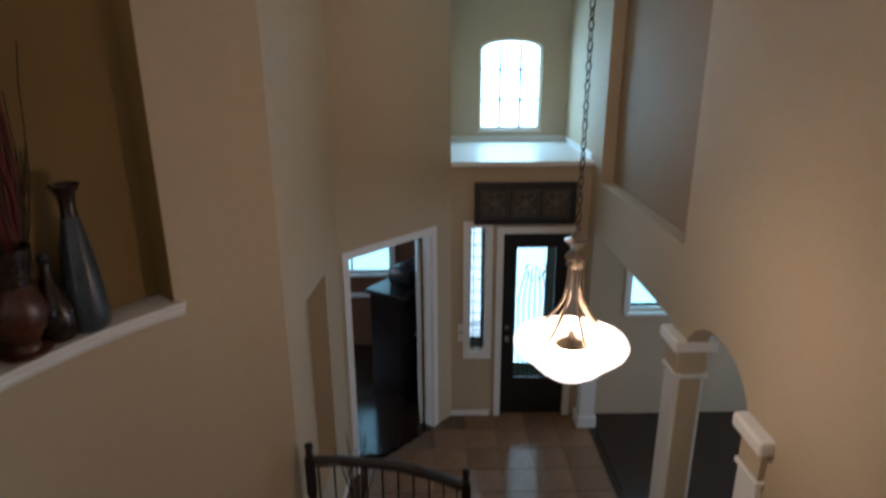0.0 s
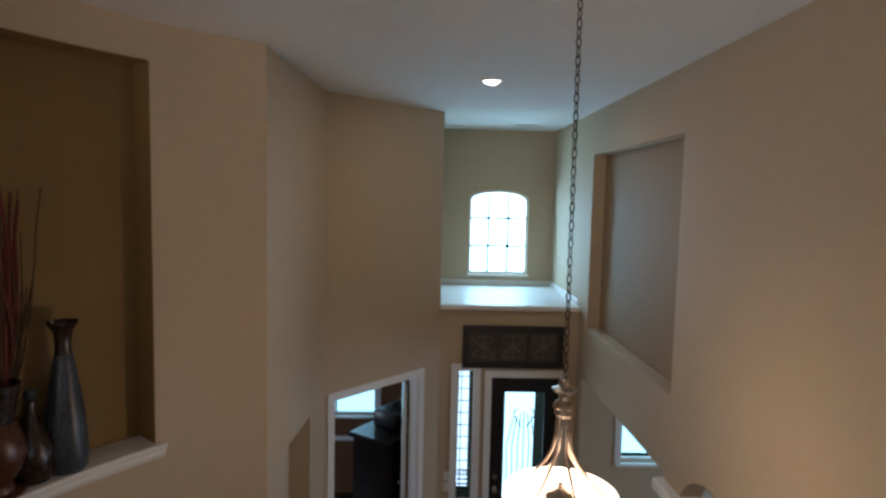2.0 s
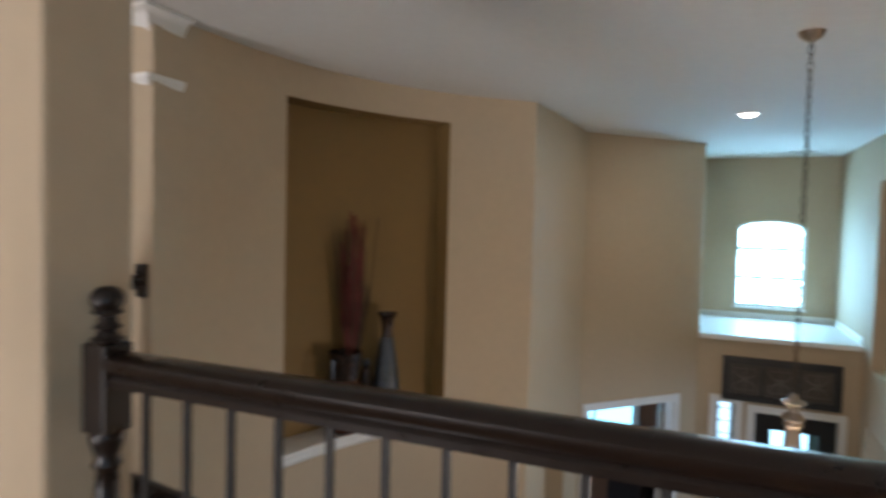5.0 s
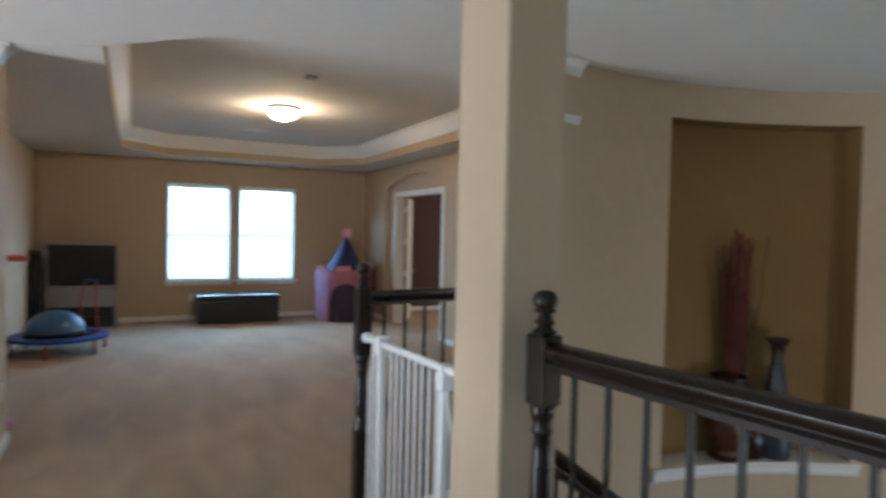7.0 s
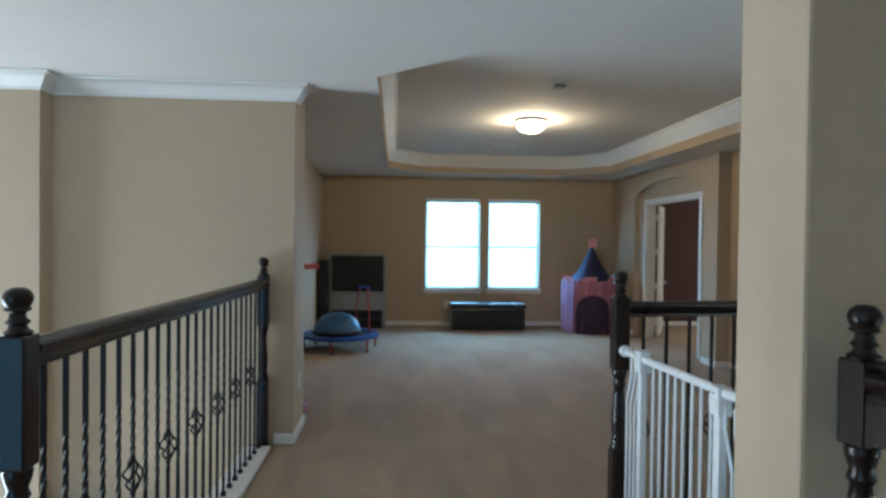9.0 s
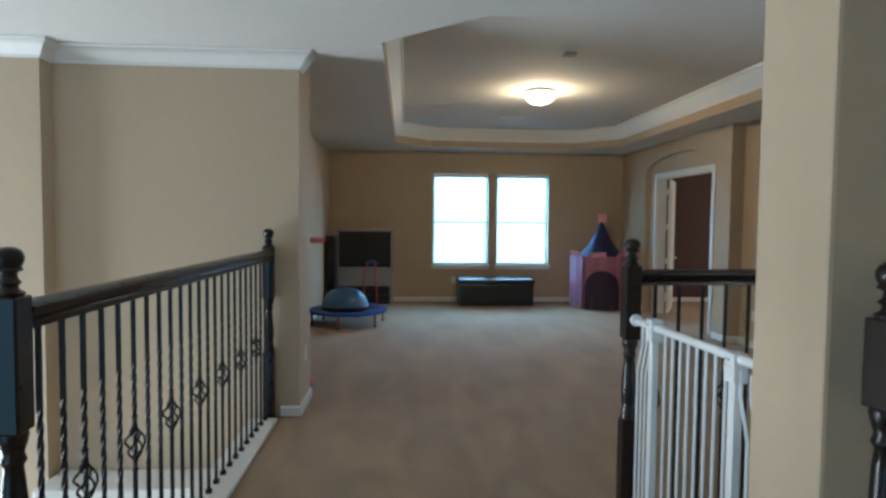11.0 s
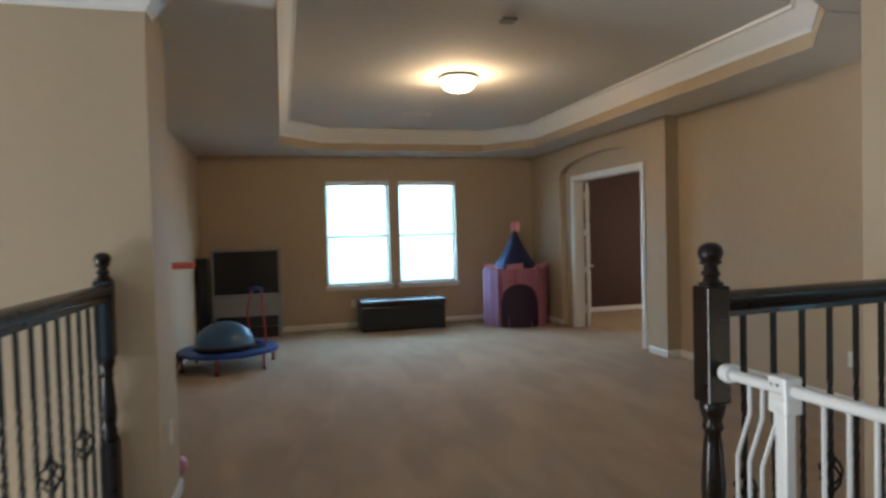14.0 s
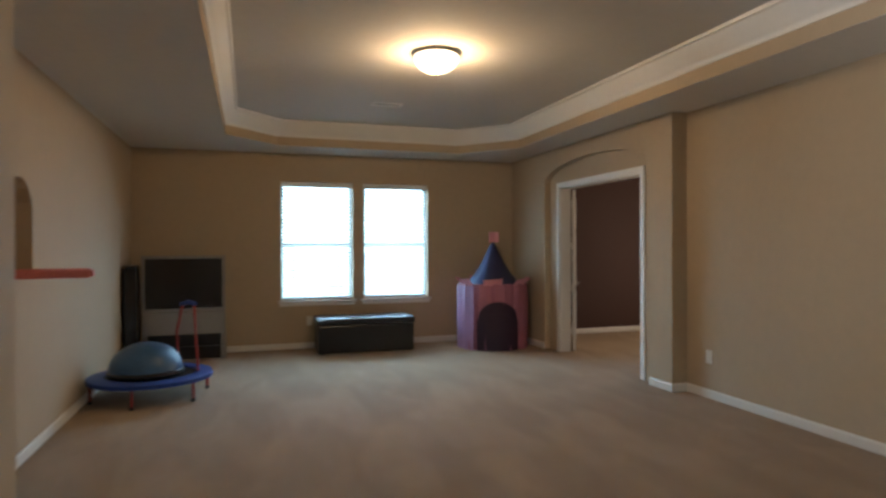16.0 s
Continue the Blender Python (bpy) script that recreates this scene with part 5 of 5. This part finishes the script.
for i in range(22):
    a, t, ln = rnd.uniform(0, 6.28), rnd.uniform(0.05, 0.28), rnd.uniform(0.5, 0.95)
    part("twig", tube([(t * ln * u * math.cos(a), t * ln * u * math.sin(a), 0.5 + ln * u) for u in (0, 0.35, 0.7, 1)], [0.006, 0.005, 0.004, 0.003], 5), TWIG, plant)


def column(x, base_h, label):
    ob = thing("dining_column", FM @ pose(x, RY - 0.08, ZG), label, "column", "columns of the dining room opening")
    h = -0.66 - ZG
    part("shaft", box(-0.115, 0.115, -0.115, 0.115, 0.16, h - 0.10, bevel=0.006), WHITE, ob)
    part("base", box(-0.15, 0.15, -0.15, 0.15, 0.0, 0.16, bevel=0.012), WHITE, ob)
    part("necking", box(-0.135, 0.135, -0.135, 0.135, h - 0.34, h - 0.30, bevel=0.01), WHITE, ob)
    part("frieze", box(-0.118, 0.118, -0.118, 0.118, h - 0.299, h - 0.101, bevel=0.003), PAINT, ob)
    part("capital", box(-0.17, 0.17, -0.17, 0.17, h - 0.10, h - 0.001, bevel=0.02), WHITE, ob)
    return ob


column(5.19, 0, "white square column with stepped capital")
column(3.92, 0, "white square column with stepped capital")
ped = thing("entry_pedestal", FM @ pose(7.92, RY - 0.06, ZG), "low white square pedestal beside the front door", "pedestal")
part("shaft", box(-0.10, 0.10, -0.10, 0.10, 0.16, 0.74, bevel=0.006), WHITE, ped)
part("base", box(-0.13, 0.13, -0.13, 0.13, 0.0, 0.16, bevel=0.012), WHITE, ped)
part("cap", box(-0.14, 0.14, -0.14, 0.14, 0.741, 0.80, bevel=0.012), WHITE, ped)

arm = thing("armoire", FM @ pose(9.1, -0.30, ZG, 0, 0, -35), "large black wooden armoire in the study", "cabinet")
part("body", box(-0.55, 0.55, -0.28, 0.28, 0.08, 1.55, bevel=0.01), ESPRESSO, arm)
part("plinth", box(-0.57, 0.57, -0.30, 0.30, 0.002, 0.08, bevel=0.008), ESPRESSO, arm)
part("cornice", box(-0.60, 0.60, -0.33, 0.33, 1.551, 1.62, bevel=0.015), ESPRESSO, arm)
for s in (-1, 1):
    d = part("door", box(0.01 if s > 0 else -0.53, 0.53 if s > 0 else -0.01, -0.305, -0.281, 0.14, 1.50, bevel=0.004), ESPRESSO, arm)
    part("handle", tube([(s * 0.05, -0.305, 0.78), (s * 0.05, -0.33, 0.80), (s * 0.05, -0.33, 0.90), (s * 0.05, -0.305, 0.92)], 0.006, 6), NICKEL, d)
box_top = thing("dark_case", FM @ pose(9.15, -0.33, ZG + 1.621, 0, 0, -35), "dark rounded case on the armoire", "case")
part("body", box(-0.30, 0.30, -0.20, 0.20, 0.0, 0.24, bevel=0.05), BLACKP, box_top, smooth=True)
part("handle", tube([(-0.08, 0, 0.24), (-0.08, 0, 0.28), (0.08, 0, 0.28), (0.08, 0, 0.24)], 0.01, 6), BLACKP, box_top)
table = thing("dining_table", FM @ pose(5.2, -4.9, ZG), "dark wooden dining table", "table")
part("tabletop", box(-0.9, 0.9, -0.5, 0.5, 0.71, 0.75, bevel=0.01), ESPRESSO, table)
for sx in (-0.8, 0.8):
    for sy in (-0.4, 0.4):
        part("leg", lathe([(0.03, 0.002), (0.045, 0.1), (0.03, 0.2), (0.045, 0.6), (0.05, 0.708)], sx, sy, 0, 12), ESPRESSO, table)

leaf_mat = mat("dark_green_leaf", (0.03, 0.055, 0.025), 0.5, var=0.5, scale=9, spread=0.3)
tree = thing("potted_palm", pose(-2.15, 2.55, ZG), "tall dark green indoor palm in the great room", "plant")
part("pot", lathe([(0.0, 0.001), (0.14, 0.001), (0.19, 0.30), (0.20, 0.36), (0.17, 0.36), (0.15, 0.30), (0.0, 0.28)], seg=24), DARKPOT, tree, smooth=True)
for i in range(4):
    part("stem", tube([(0.03 * math.cos(i * 1.6), 0.03 * math.sin(i * 1.6), 0.28), (0.07 * math.cos(i * 1.6), 0.07 * math.sin(i * 1.6), 1.3), (0.12 * math.cos(i * 1.6), 0.12 * math.sin(i * 1.6), 2.25)], [0.02, 0.016, 0.01], 6), TWIG, tree)
for i in range(44):
    a, h, ln, dip = rnd.uniform(0, 6.28), rnd.uniform(1.5, 2.3), rnd.uniform(0.35, 0.6), rnd.uniform(0.1, 0.5)
    bm = bmesh.new()
    rows = []
    for k in range(6):
        u = k / 5
        w = 0.035 * math.sin(math.pi * (0.08 + 0.9 * u))
        r, z = 0.08 + ln * u, h + 0.35 * u - dip * u * u * 1.4
        rows.append([bm.verts.new((r * math.cos(a) - q * w * math.sin(a), r * math.sin(a) + q * w * math.cos(a), z - 0.012 * abs(q))) for q in (-1, 0, 1)])
    for p, q in zip(rows, rows[1:]):
        bm.faces.new((p[0], p[1], q[1], q[0])), bm.faces.new((p[1], p[2], q[2], q[1]))
    part("leaf", bm, leaf_mat, tree)

# ---- floor pieces ----
TS = 0.405
bm = box(-TS / 2 + 0.004, TS / 2 - 0.004, -TS / 2 + 0.004, TS / 2 - 0.004, -0.011, 0.0)
bmesh.ops.recalc_face_normals(bm, faces=bm.faces[:])
tile_me = bpy.data.meshes.new("tile")
bm.to_mesh(tile_me)
bm.free()
tile_me.materials.append(TILE)
floor = bpy.data.objects["floor_foyer_base"]
for i in range(11):
    for j in range(8):
        x, y = 3.95 + i * TS, -2.47 + j * TS
        if y > 0.2 or x > 8.0 or (x + y > 7.12 and y > -1.0) or (x < 5.4 and y > -1.0):
            continue
        o = new("tile", tile_me)
        o.parent, o.location = floor, (x, y, ZG)
board_me = {}
for name, x0, x1, y0, y1 in (("floor_dining", 3.6, 8.1, -5.2, -2.72), ("floor_study", 7.3, 10.2, -0.6, 2.6)):
    ow = bpy.data.objects[name]
    bw = 0.127
    n = int((y1 - y0) / bw)
    for j in range(n):
        y = y0 + (j + 0.5) * bw
        x = x0
        if name == "floor_study":
            x = max(x0, 7.20 - y + 0.05 if y < 0.3 else 6.95)
        shift = rnd.uniform(0.5, 1.6)
        while x < x1 - 0.1:
            e = min(x1, x + shift)
            shift = 1.5
            bm = box(x + 0.001, e - 0.001, y - bw / 2 + 0.001, y + bw / 2 - 0.001, ZG - 0.011, ZG)
            o = part("board", bm, DARKWOOD, ow)
            x = e
